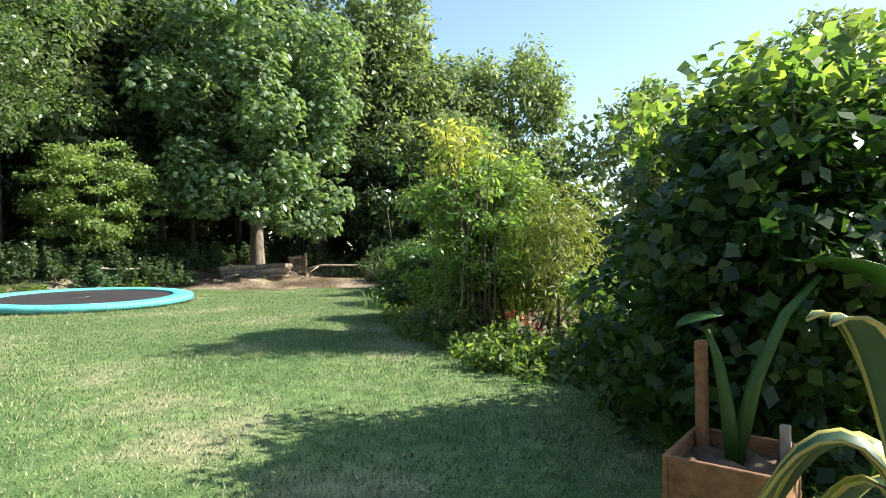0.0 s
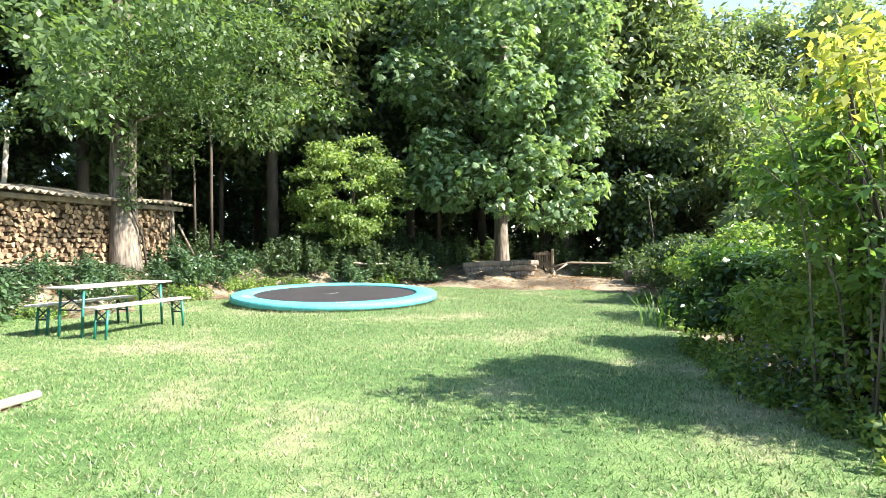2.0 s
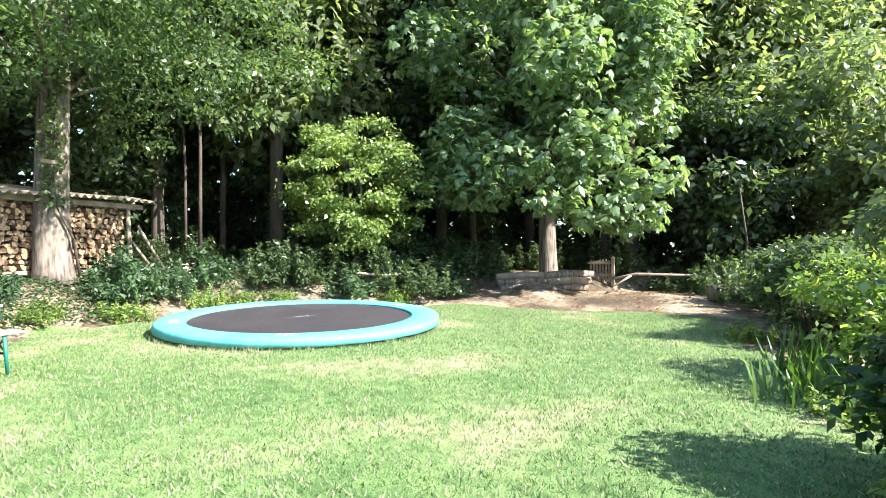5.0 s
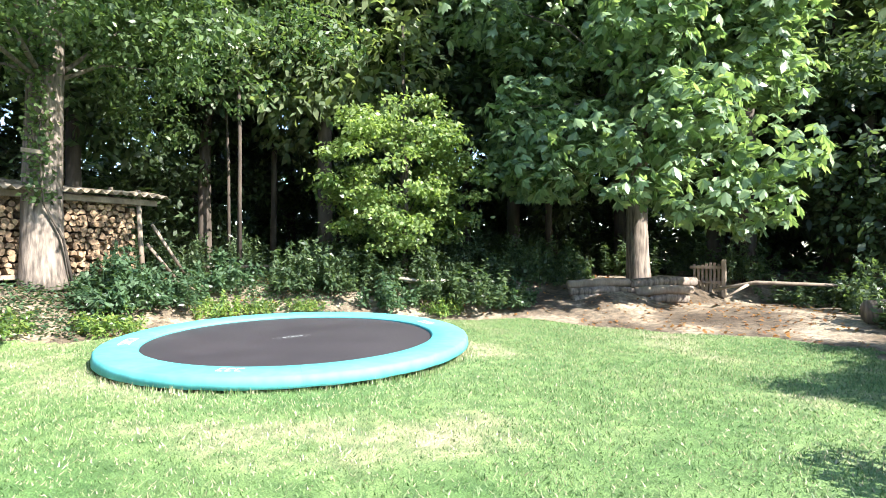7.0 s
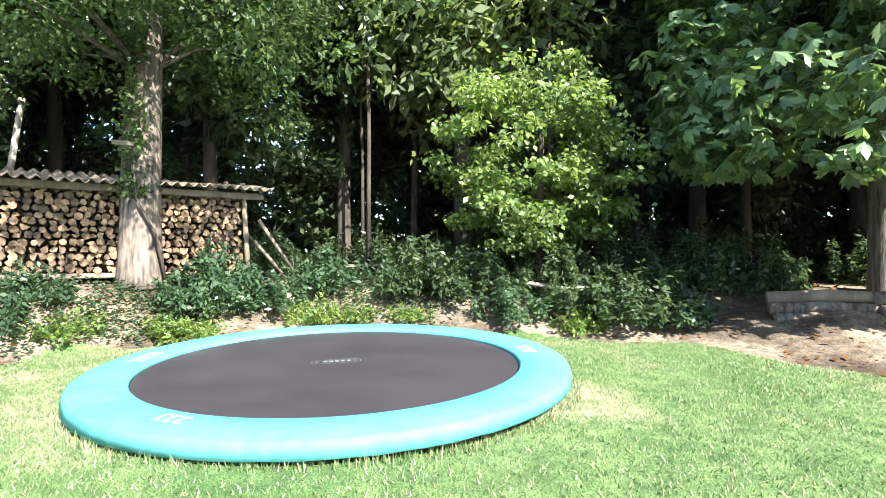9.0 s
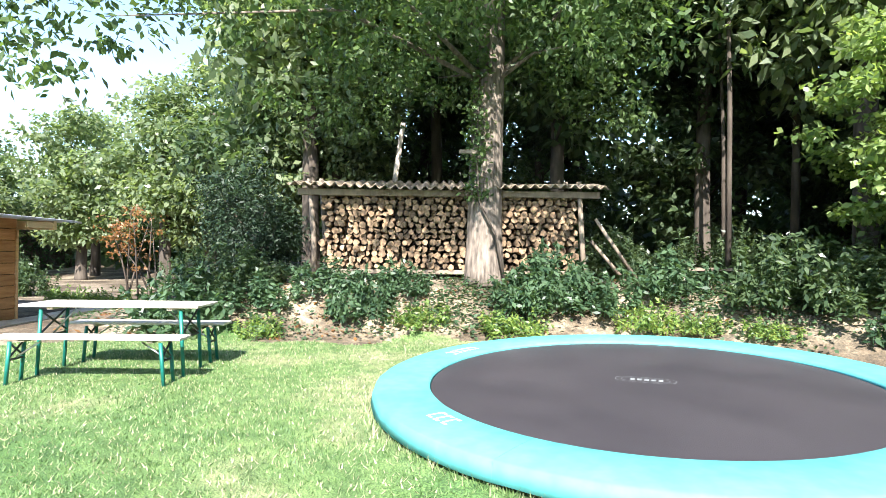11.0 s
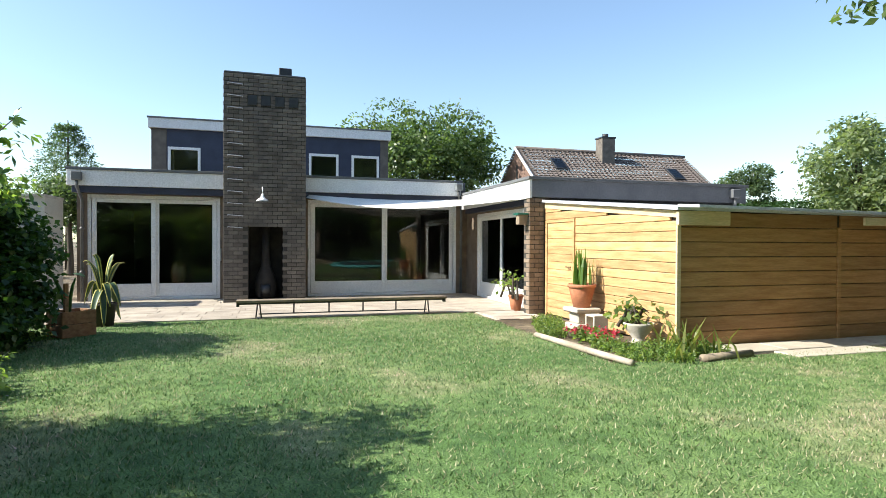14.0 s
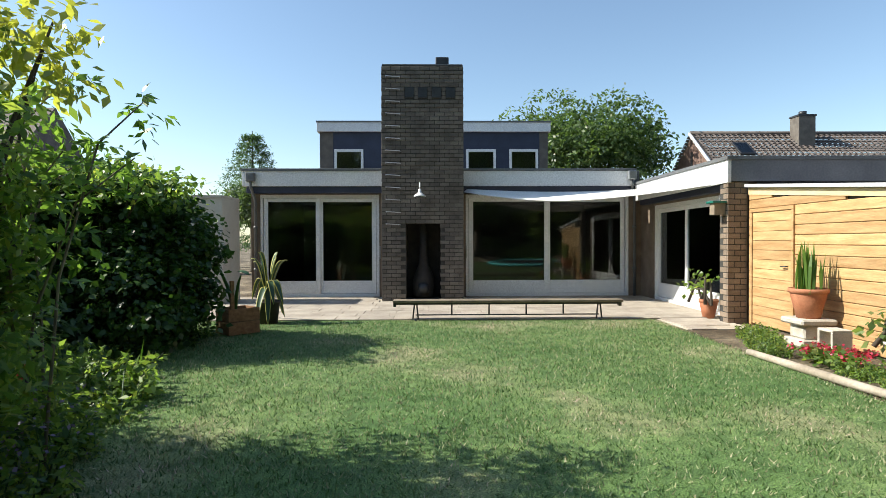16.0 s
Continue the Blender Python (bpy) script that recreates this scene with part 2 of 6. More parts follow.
PRINT = surface("pale_print", (0.50, 0.56, 0.55), (0.62, 0.68, 0.66), 12, 0.5, 0.0, 60)
PRINT_DIM = surface("worn_print", (0.16, 0.17, 0.17), (0.28, 0.30, 0.30), 20, 0.6, 0.0, 60)
TERRACOTTA = surface("terracotta", (0.36, 0.125, 0.06), (0.47, 0.20, 0.105), 6, 0.75, 0.25, 50)
STONE = surface("cast_stone", (0.42, 0.38, 0.32), (0.58, 0.54, 0.47), 7, 0.85, 0.4, 60)
PAVER = surface("washed_gravel_slab", (0.34, 0.29, 0.24), (0.48, 0.42, 0.35), 2.5, 0.9, 0.7, 75, per_piece=0.12)
SLAB = surface("sandy_concrete_slab", (0.40, 0.35, 0.28), (0.52, 0.47, 0.39), 2.5, 0.9, 0.4, 60, per_piece=0.1)
BARK = surface("oak_bark", (0.065, 0.054, 0.043), (0.28, 0.23, 0.18), 16, 0.95, 1.0, 34, (1, 1, 0.16))
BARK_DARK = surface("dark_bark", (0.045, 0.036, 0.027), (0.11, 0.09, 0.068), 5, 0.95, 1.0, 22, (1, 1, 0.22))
CUTWOOD = surface("split_firewood", (0.14, 0.088, 0.048), (0.40, 0.28, 0.165), 14, 0.9, 0.7, 45, per_piece=0.55)
SHEETING = surface("mossy_fibre_cement", (0.20, 0.155, 0.105), (0.36, 0.30, 0.22), 4, 0.95, 0.6, 45)
ROOFTILE = surface("brown_roof_tile", (0.105, 0.085, 0.075), (0.17, 0.14, 0.125), 2, 0.8, 0.3, 30, per_piece=0.2)
NB_BRICK = surface("red_brown_brick", (0.15, 0.095, 0.075), (0.23, 0.15, 0.12), 4, 0.9, 0.5, 50)
GREYCLAD = surface("grey_cladding", (0.115, 0.12, 0.135), (0.165, 0.17, 0.185), 2, 0.6, 0.1, 30)
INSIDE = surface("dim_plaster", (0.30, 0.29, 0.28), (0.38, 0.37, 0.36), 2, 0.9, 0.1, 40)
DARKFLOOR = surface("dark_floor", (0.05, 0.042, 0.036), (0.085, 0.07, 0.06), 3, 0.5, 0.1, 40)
CLOTH = surface("shade_cloth", (0.72, 0.72, 0.70), (0.80, 0.80, 0.78), 2, 0.85, 0.1, 120)
CURTAIN = surface("pale_curtain", (0.55, 0.55, 0.56), (0.66, 0.66, 0.66), 2, 0.9, 0.2, 60)
SOOT = surface("sooty_steel", (0.018, 0.016, 0.015), (0.04, 0.034, 0.03), 6, 0.8, 0.3, 40)
L_OAK = leafy("oak_leaf", (0.040, 0.078, 0.032), (0.135, 0.200, 0.082), 0.5)
L_CHESTNUT = leafy("chestnut_leaf", (0.075, 0.135, 0.070), (0.25, 0.34, 0.19), 0.45, 0.32)
L_YELLOW = leafy("yellow_green_leaf", (0.095, 0.16, 0.055), (0.26, 0.335, 0.13), 0.5)
L_FOREST = leafy("forest_leaf", (0.038, 0.070, 0.037), (0.110, 0.158, 0.080), 0.5)
L_PALE = leafy("pale_forest_leaf", (0.10, 0.15, 0.085), (0.23, 0.28, 0.160), 0.55)
L_BUSH = leafy("dark_bush_leaf", (0.020, 0.054, 0.015), (0.062, 0.125, 0.029), 0.42)
L_SHRUB = leafy("light_shrub_leaf", (0.09, 0.165, 0.048), (0.25, 0.35, 0.11), 0.55, tip=(0.30, 0.34, 0.10))
L_ELDER = leafy("elder_leaf", (0.075, 0.15, 0.042), (0.21, 0.33, 0.09), 0.5)
L_GOLD = leafy("golden_leaf", (0.28, 0.32, 0.08), (0.50, 0.48, 0.14), 0.5)
L_NETTLE = leafy("undergrowth_leaf", (0.032, 0.070, 0.040), (0.10, 0.165, 0.090), 0.45)
L_BAMBOO = leafy("bamboo_leaf", (0.11, 0.15, 0.04), (0.23, 0.25, 0.08), 0.5)
L_HEDGE = leafy("hedge_leaf", (0.018, 0.052, 0.014), (0.045, 0.100, 0.024), 0.3)
# needles darker than yew's own green: the bush's shade is in the colour
L_YEW_SHADED = leafy("yew_needle", (0.008, 0.022, 0.010), (0.020, 0.045, 0.018), 0.1, 0.6)
L_RED = leafy("rust_leaf", (0.16, 0.07, 0.03), (0.30, 0.15, 0.06), 0.4)
L_IRIS = leafy("blade_leaf", (0.055, 0.13, 0.025), (0.13, 0.22, 0.05), 0.4)
PETAL = leafy("red_petal", (0.45, 0.02, 0.05), (0.62, 0.06, 0.13), 0.3)
PETAL_V = leafy("violet_petal", (0.20, 0.14, 0.34), (0.32, 0.24, 0.46), 0.3)
AGAVE_G = leafy("agave_green", (0.045, 0.095, 0.05), (0.075, 0.135, 0.07), 0.2, 0.45)
AGAVE_Y = leafy("agave_margin", (0.45, 0.42, 0.12), (0.58, 0.53, 0.19), 0.2, 0.45)
ALOCASIA = leafy("broad_leaf", (0.05, 0.13, 0.035), (0.085, 0.19, 0.05), 0.35, 0.4)


# ---- ground ----
def smooth01(v):
    v = np.clip(v, 0, 1)
    return v * v * (3 - 2 * v)


def ground_z(x, y):
    """The lawn is level; a low bank rises to the wood in the east and south."""
    x, y = np.asarray(x, float), np.asarray(y, float)
    east = 0.78 * smooth01((x - 9.9) / 2.0) * smooth01((-9.6 - y) / 2.5)
    south = 0.55 * smooth01((-22.9 - y) / 2.4) * (0.35 + 0.65 * smooth01((x - 3.2) / 1.2))
    diag = 0.75 * smooth01(((x - 8.4) * 0.7 + (-20.6 - y) * 0.7) / 2.0)
    bed = 0.06 * smooth01((-2.6 - x) / 0.6) * smooth01((-4.8 - y) / 0.6)
    ripple = 0.02 * np.sin(x * 1.7 + 0.6 * y) * np.sin(y * 1.3) + 0.012 * np.sin(x * 4.1) * np.sin(y * 3.7 + x)
    far = smooth01((np.hypot(x - 4, y + 10) - 5) / 4)
    return np.maximum.reduce([east, south, diag, bed]) + ripple * far * smooth01((-4.6 - y) / 1.0)


def in_lawn(x, y):
    x, y = np.asarray(x, float), np.asarray(y, float)
    wob = 0.25 * np.sin(1.9 * y + 0.7 * x) + 0.15 * np.sin(4.3 * y) + 0.12 * np.sin(3.1 * x)
    a = (y < -4.05) & (x > -2.75 + 0.35 * smooth01((-7 - y) / 2) + 1.1 * smooth01((-9 - y) / 1.5) + 0.5 * smooth01((-10.8 - y) / 3) + 0.7 * smooth01((-15 - y) / 6) + wob * 0.4)
    b = (x < 10.0 + wob) & (y > -22.9 + wob)
    c = ((x - 8.4) * 0.7 + (-20.6 - y) * 0.7 < 0.1 + wob)
    shed = ~((x > 4.93) & (y > -9.15) & (x < 12.8))
    path = ~((x > 9.0) & (y > -10.3))
    return a & b & c & shed & path


def sheet(name, xs, ys, material, lift=0.0, mask=None, label="", kind="structure", category="ground"):
    gx, gy = np.meshgrid(xs, ys, indexing="ij")
    gz = ground_z(gx, gy) + lift
    v = np.stack([gx, gy, gz], -1).reshape(-1, 3)
    ny = len(ys)
    i, j = np.meshgrid(np.arange(len(xs) - 1), np.arange(ny - 1), indexing="ij")
    i, j = i.ravel(), j.ravel()
    if mask is not None:
        keep = mask((xs[i] + xs[i + 1]) / 2, (ys[j] + ys[j + 1]) / 2)
        i, j = i[keep], j[keep]
    f = np.stack([i * ny + j, (i + 1) * ny + j, (i + 1) * ny + j + 1, i * ny + j + 1], 1)
    me = bpy.data.meshes.new(name)
    me.from_pydata(v.tolist(), [], f.tolist())
    ob = finish(name, me, material, smooth=True)
    return tagged(ob, label, category, kind=kind)


_inner_x, _inner_y = np.arange(-14, 26.01, 0.25), np.arange(-40, 24.01, 0.25)
_xs = np.concatenate([[-1500, -300, -80, -30], _inner_x, [40, 80, 300, 1500]])
_ys = np.concatenate([[-1500, -300, -90, -55], _inner_y, [40, 80, 300, 1500]])


def ground_mat():
    """Leaf litter and humus under the trees, paler dry sand where feet have worn it."""
    m, t, b = nodes_of("garden_soil")
    big, fine, spots = noise_node(t, 0.8, 5), noise_node(t, 35, 4), noise_node(t, 9, 4)
    c = ramp(t, big.outputs[0], [(0.36, (0.07, 0.05, 0.03)), (0.5, (0.155, 0.122, 0.085)), (0.62, (0.32, 0.27, 0.20))])
    c = mixed(t, c, ramp(t, spots.outputs[0], [(0.4, (0.6, 0.6, 0.55)), (0.62, (1.2, 1.15, 1.05))]), 0.9, "MULTIPLY")
    c = mixed(t, c, ramp(t, fine.outputs[0], [(0.3, (0.5, 0.5, 0.5)), (0.7, (1.3, 1.3, 1.3))]), 0.8, "MULTIPLY")
    t.links.new(c, b.inputs["Base Color"])
    b.inputs["Roughness"].default_value = 0.95
    k = t.nodes.new("ShaderNodeBump")
    k.inputs["Strength"].default_value, k.inputs["Distance"].default_value = 0.8, 0.03
    t.links.new(fine.outputs[0], k.inputs["Height"])
    t.links.new(k.outputs[0], b.inputs["Normal"])
    return m


sheet("ground", _xs, _ys, ground_mat(), label="brown garden soil with dry leaf litter under the trees")
sheet("lawn", np.arange(-3.5, 12.01, 0.125), np.arange(-24.0, -3.9, 0.125), LAWN, 0.012, in_lawn,
      "green summer lawn with dry straw-coloured patches", category="lawn")


# ---- house ----
def wall_with_holes(name, x0, x1, z0, z1, y0, y1, holes, material, parent=None, axis="x"):
    """A thick upright wall cut by rectangular openings (a0, a1, b0, b1)."""
    piece = None
    cuts = sorted({x0, x1, *[h[0] for h in holes], *[h[1] for h in holes]})
    for a, b in zip(cuts, cuts[1:]):
        spans = [(z0, z1)]
        for h in holes:
            if h[0] < (a + b) / 2 < h[1]:
                spans = [(s, min(e, h[2])) for s, e in spans if s < h[2]] + [(max(s, h[3]), e) for s, e in spans if e > h[3]]
        for s, e in spans:
            if e - s > 0.001:
                lo, hi = ((a, y0, s), (b, y1, e)) if axis == "x" else ((y0, a, s), (y1, b, e))
                piece = box(name, lo, hi, material, parent, 0)
    return piece


house = thing("house", (1.5, 3.0, 0), "flat-roofed bungalow with dark brick and white trim", "house")
ZT = 2.49
WL, WR = (-2.99, -0.14), (1.94, 5.90)
wall_with_holes("wall", -3.20, 6.40, 0, 2.66, 0.0, 0.28, [(*WL, 0, ZT), (*WR, 0, ZT)], BRICK_WARM, house)
wall_with_holes("wall", -4.45, 0, 0, 2.68, 6.20, 6.48, [(-4.2, -0.80, 0, 2.16)], BRICK_WARM, house, axis="y")
box("wall", (-3.20, 0.28, 0), (-3.00, 9.5, 2.66), BRICK_WARM, house)
box("wall", (6.12, 0.28, 0), (6.40, 9.5, 2.66), BRICK_WARM, house)
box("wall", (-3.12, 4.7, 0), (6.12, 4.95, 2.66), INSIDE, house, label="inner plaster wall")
box("wall", (6.48, -4.42, 0), (11.1, -4.16, 2.40), GREYCLAD, house, label="grey clad wall of the side wing")
box("wall", (10.9, -4.16, 0), (11.12, 3.5, 2.40), GREYCLAD, house)
box("roof", (-3.22, -0.30, 2.68), (6.05, 9.6, 3.02), ZINC, house, label="flat roof")
box("roof", (6.06, -4.52, 2.40), (11.2, 9.6, 2.66), ZINC, house, label="flat roof of the side wing")
box("floor", (-3.12, 0.28, -0.05), (6.12, 4.7, 0.03), DARKFLOOR, house)
# white fascia with a dark metal drip edge
box("fascia", (-3.24, -0.36, 2.66), (0.0, -0.30, 3.01), FASCIA, house, label="white fascia board")
box("fascia", (1.84, -0.36, 2.66), (5.91, -0.30, 3.01), FASCIA, house, label="white fascia board")
box("fascia", (-3.30, -0.36, 2.66), (-3.24, 9.6, 3.01), FASCIA, house)
box("drip_edge", (-3.32, -0.39, 3.01), (5.95, -0.28, 3.07), ZINC, house, label="dark metal roof edge")
box("drip_edge", (-3.33, -0.28, 3.01), (-3.20, 9.6, 3.07), ZINC, house)
box("soffit", (-3.22, -0.29, 2.51), (0.0, 0.0, 2.66), NAVY, house, label="dark blue soffit band")
box("soffit", (1.84, -0.29, 2.51), (6.02, 0.0, 2.66), NAVY, house, label="dark blue soffit band")
box("fascia", (5.92, -4.60, 2.30), (5.98, -0.37, 2.67), FASCIA, house, label="white fascia board in full sun")
box("drip_edge", (5.89, -4.64, 2.67), (6.04, -0.40, 2.73), ZINC, house)
box("fascia", (5.98, -4.60, 2.32), (11.2, -4.54, 2.67), GREYCLAD, house, label="grey fascia board in shade")
box("drip_edge", (6.04, -4.64, 2.67), (11.24, -4.52, 2.73), ZINC, house)
box("soffit", (6.06, -4.40, 2.20), (6.20, -0.30, 2.40), NAVY, house)
# pillar of the wing
pillar = box("pillar", (5.948, -4.565, 0), (6.252, -4.293, 2.31), MORTAR, house)


def window_unit(name, x0, x1, z0, z1, y, parts, label, axis="x", glaze=None, handle=None):
    """A white frame of sliding sashes in an opening. parts: x limits of the sashes."""
    def put(a0, a1, b0, b1, c0, c1, nm, mt, par, bev=0.006, lab=""):
        if axis == "x":
            return box(nm, (a0, c0, b0), (a1, c1, b1), mt, par, bev, lab)
        return box(nm, (c0, a0, b0), (c1, a1, b1), mt, par, bev, lab)
    mid = (x0 + x1) / 2
    w = thing(name, (mid, y, z0) if axis == "x" else (y, mid, z0), label, "window", kind="structure")
    put(x0, x0 + 0.07, z0, z1, y - 0.04, y + 0.08, "frame", WHITE, w)
    put(x1 - 0.07, x1, z0, z1, y - 0.04, y + 0.08, "frame", WHITE, w)
    put(x0 + 0.071, x1 - 0.071, z1 - 0.08, z1, y - 0.04, y + 0.08, "frame", WHITE, w)
    put(x0 + 0.071, x1 - 0.071, z0, z0 + 0.07, y - 0.05, y + 0.08, "sill", WHITE, w)
    for k, (a, b) in enumerate(parts):
        d = -0.02 if k % 2 == 0 else 0.03
        lo, hi = z0 + 0.075, z1 - 0.085
        s = put(a, a + 0.10, lo, hi, y + d - 0.02, y + d + 0.02, "sash", WHITE, w)
        put(b - 0.10, b, lo, hi, y + d - 0.019, y + d + 0.019, "stile", WHITE, s)
        put(a + 0.101, b - 0.101, hi - 0.09, hi, y + d - 0.018, y + d + 0.018, "rail", WHITE, s)
        put(a + 0.101, b - 0.101, lo, lo + 0.31, y + d - 0.018, y + d + 0.018, "rail", WHITE, s)
        g = put(a + 0.095, b - 0.095, lo + 0.305, hi - 0.085, y + d - 0.004, y + d + 0.004, "pane", GLASS, s, 0.0)
        g.visible_shadow = False
    if handle is not None:
        put(handle - 0.012, handle + 0.012, 0.95, 1.25, y - 0.10, y - 0.06, "handle", CHROME, w, 0.005, "upright steel pull handle")
    return w


window_unit("window_1", *WL, 0.03, ZT, 0.05, [(-2.905, -1.565), (-1.60, -0.225)], "white sliding patio door with two dark panes", handle=-0.12)
window_unit("window_2", *WR, 0.03, ZT, 0.05, [(2.02, 3.945), (3.90, 5.815)], "wide white sliding patio door reflecting the garden", handle=1.95)
window_unit("window_3", -4.2, -0.80, 0.03, 2.16, 6.26, [(-4.12, -2.36), (-2.40, -0.88)], "white double patio door of the side wing", axis="y")
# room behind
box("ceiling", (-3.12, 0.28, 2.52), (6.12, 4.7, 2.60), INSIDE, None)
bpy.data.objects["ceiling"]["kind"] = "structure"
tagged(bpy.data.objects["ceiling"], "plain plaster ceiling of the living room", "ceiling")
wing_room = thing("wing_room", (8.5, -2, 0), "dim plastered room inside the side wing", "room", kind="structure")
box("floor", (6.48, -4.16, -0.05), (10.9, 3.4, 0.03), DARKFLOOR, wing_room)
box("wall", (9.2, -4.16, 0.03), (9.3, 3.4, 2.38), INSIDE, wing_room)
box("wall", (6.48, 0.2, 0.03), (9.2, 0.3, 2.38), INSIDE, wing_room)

# curtain behind the wing door
cur = bmesh.new()
_prev = None
for k in range(29):
    yy = -1.5 - 0.55 * k / 28
    xx = 6.62 + 0.035 * math.sin(k * 1.15)
    lo, hi = cur.verts.new((xx, yy, 0.08)), cur.verts.new((xx, yy, 2.1))
    if _prev:
        cur.faces.new((_prev[0], lo, hi, _prev[1]))
    _prev = (lo, hi)
curtain = part("curtain", cur, CURTAIN, None, smooth=True)
curtain.modifiers.new("thick", "SOLIDIFY").thickness = 0.004
tagged(curtain, "pale gathered curtain hanging behind the patio door", "curtain")

# ---- brick chimney breast with an outdoor fireplace ----
CX0, CX1, CY, CZ = 0.0, 1.84, -0.96, 5.30
chimney = thing("chimney", (0.92, -0.5, 0), "tall dark grey brick chimney with an open garden fireplace", "chimney")
HX0, HX1, HZ = 0.54, 1.33, 1.80
wall_with_holes("core", CX0 + 0.012, CX1 - 0.012, 0, CZ, CY + 0.014, CY + 0.20, [(HX0, HX1, 0.0, HZ)], MORTAR, chimney)
box("core", (CX0 + 0.012, CY + 0.2, 0), (HX0, 0.0, CZ), MORTAR, chimney, 0)
box("core", (HX1, CY + 0.2, 0), (CX1 - 0.012, 0.0, CZ), MORTAR, chimney, 0)
box("core", (HX0, CY + 0.2, HZ), (HX1, 0.0, CZ), MORTAR, chimney, 0)
box("fireback", (HX0, -0.12, 0.0), (HX1, -0.02, HZ), SOOT, chimney, label="sooty back of the fireplace")
box("hearth", (HX0, CY + 0.02, 0.0), (HX1, -0.12, 0.06), SOOT, chimney)
box("cap", (CX0 + 0.02, CY + 0.03, CZ), (CX1 - 0.02, -0.02, CZ + 0.03), ZINC, chimney, label="dark lead cap")
flue = box("flue", (1.22, -0.72, CZ + 0.03), (1.52, -0.42, CZ + 0.26), DARKMETAL, chimney, 0.015, "dark steel flue outlet")
for x in (0.53, 0.83, 1.14, 1.45):
    box("vent", (x, CY - 0.012, 4.57), (x + 0.20, CY + 0.02, 4.80), DARKMETAL, chimney, 0.004, "dark square flue opening")
for k in range(13):
    z = 5.02 - k * 0.273
    r = bmesh.new()
    add_tube(r, [(0.10, CY + 0.02, z), (0.10, CY - 0.10, z + 0.01), (0.42, CY - 0.10, z - 0.01), (0.42, CY + 0.02, z - 0.01)], 0.009, 6)
    part("rung", r, CHROME, chimney, "steel climbing rung")
stove = thing("fire_basket", (0.93, -0.5, 0.06), "black iron fire stove standing in the fireplace", "stove")
lathe("body", (0.93, -0.5, 0.06), [(0.20, 0), (0.24, 0.08), (0.26, 0.3), (0.22, 0.52), (0.12, 0.75), (0.09, 1.0), (0.09, 1.7)], SOOT, stove)
lathe("mouth", (0.93, -0.74, 0.18), [(0.11, 0), (0.13, 0.1), (0.11, 0.22)], DARKMETAL, stove, 14)

# garden wall and annex west of the terrace
annex = thing("annex_wall", (-3.8, -1.0, 0), "cream rendered wall beside the terrace", "wall", kind="structure")
box("wall", (-4.1, -1.5, 0), (-3.34, -0.42, 2.30), CREAM, annex)
box("coping", (-4.14, -1.53, 2.30), (-3.335, -0.40, 2.36), STONE, annex)

# upper storey set back
upper = thing("upper_storey", (1.2, 11.5, 0.0), "set-back upper storey with dark blue panels", "house")
UY = 10.0
box("wall", (-3.50, UY, 0.0), (-2.95, UY + 3.5, 5.90), BRICK, upper, label="dark brick side panel")
box("wall", (5.62, UY, 0.0), (5.97, UY + 3.5, 5.90), BRICK, upper, label="dark brick side panel")
wall_with_holes("panel", -2.95, 5.62, 0.0, 5.90, UY + 0.02, UY + 0.2, [(-2.90, -1.70, 4.0, 5.19), (2.56, 3.80, 4.0, 5.19), (4.36, 5.56, 4.0, 5.19)], NAVY, upper)
box("wall", (-2.9, UY + 1.4, 3.0), (5.6, UY + 1.5, 5.9), INSIDE, upper)
box("roof", (-3.60, UY - 0.12, 5.90), (6.06, UY + 3.6, 6.28), FASCIA, upper, label="white roof edge")
box("roof_trim", (-3.63, UY - 0.15, 6.28), (6.09, UY + 3.6, 6.34), ZINC, upper)
for a, b in ((-2.90, -1.70), (2.56, 3.80), (4.36, 5.56)):
    w = thing("window", (0, 0, 0), "small white casement window", "window")
    w.parent, w.location = upper, (0, 0, 0)
    w.location = Vector(((a + b) / 2, UY, 4.0)) - origin(upper)
    for lo, hi in (((a, 4.0), (a + 0.10, 5.19)), ((b - 0.10, 4.0), (b, 5.19)), ((a + 0.1, 5.08), (b - 0.1, 5.19)), ((a + 0.1, 4.0), (b - 0.1, 4.1))):
        box("frame", (lo[0], UY - 0.03, lo[1]), (hi[0], UY + 0.08, hi[1]), WHITE, w)
    p_ = box("pane", (a + 0.1, UY + 0.03, 4.1), (b - 0.1, UY + 0.04, 5.08), GLASS, w, 0)
    p_.visible_shadow = False
for o in upper.children:
    if o.name.startswith("window"):
        for key in ("category",):
            del o[key]

# ---- terrace ----
terrace = thing("terrace", (1.5, -2, 0), "sunlit terrace of washed gravel slabs", "pavement", kind="structure")
box("bed", (-3.4, -4.02, -0.10), (6.45, -0.001, 0.018), SLAB, terrace, 0)
box("bed", (5.0, -5.2, -0.10), (6.05, -4.03, 0.012), SLAB, terrace, 0)

# ---- garden shed ----
SX0, SX1, SY0, SY1 = 6.28, 12.0, -8.45, -4.62
shed = thing("garden_shed", (9, -6.5, 0), "new pine-clad garden shed with a low felt roof", "shed")


def shed_top(x, y):
    """Height of the roof's underside: it falls away from the house."""
    return 2.22 - (SY1 - y) * 0.092


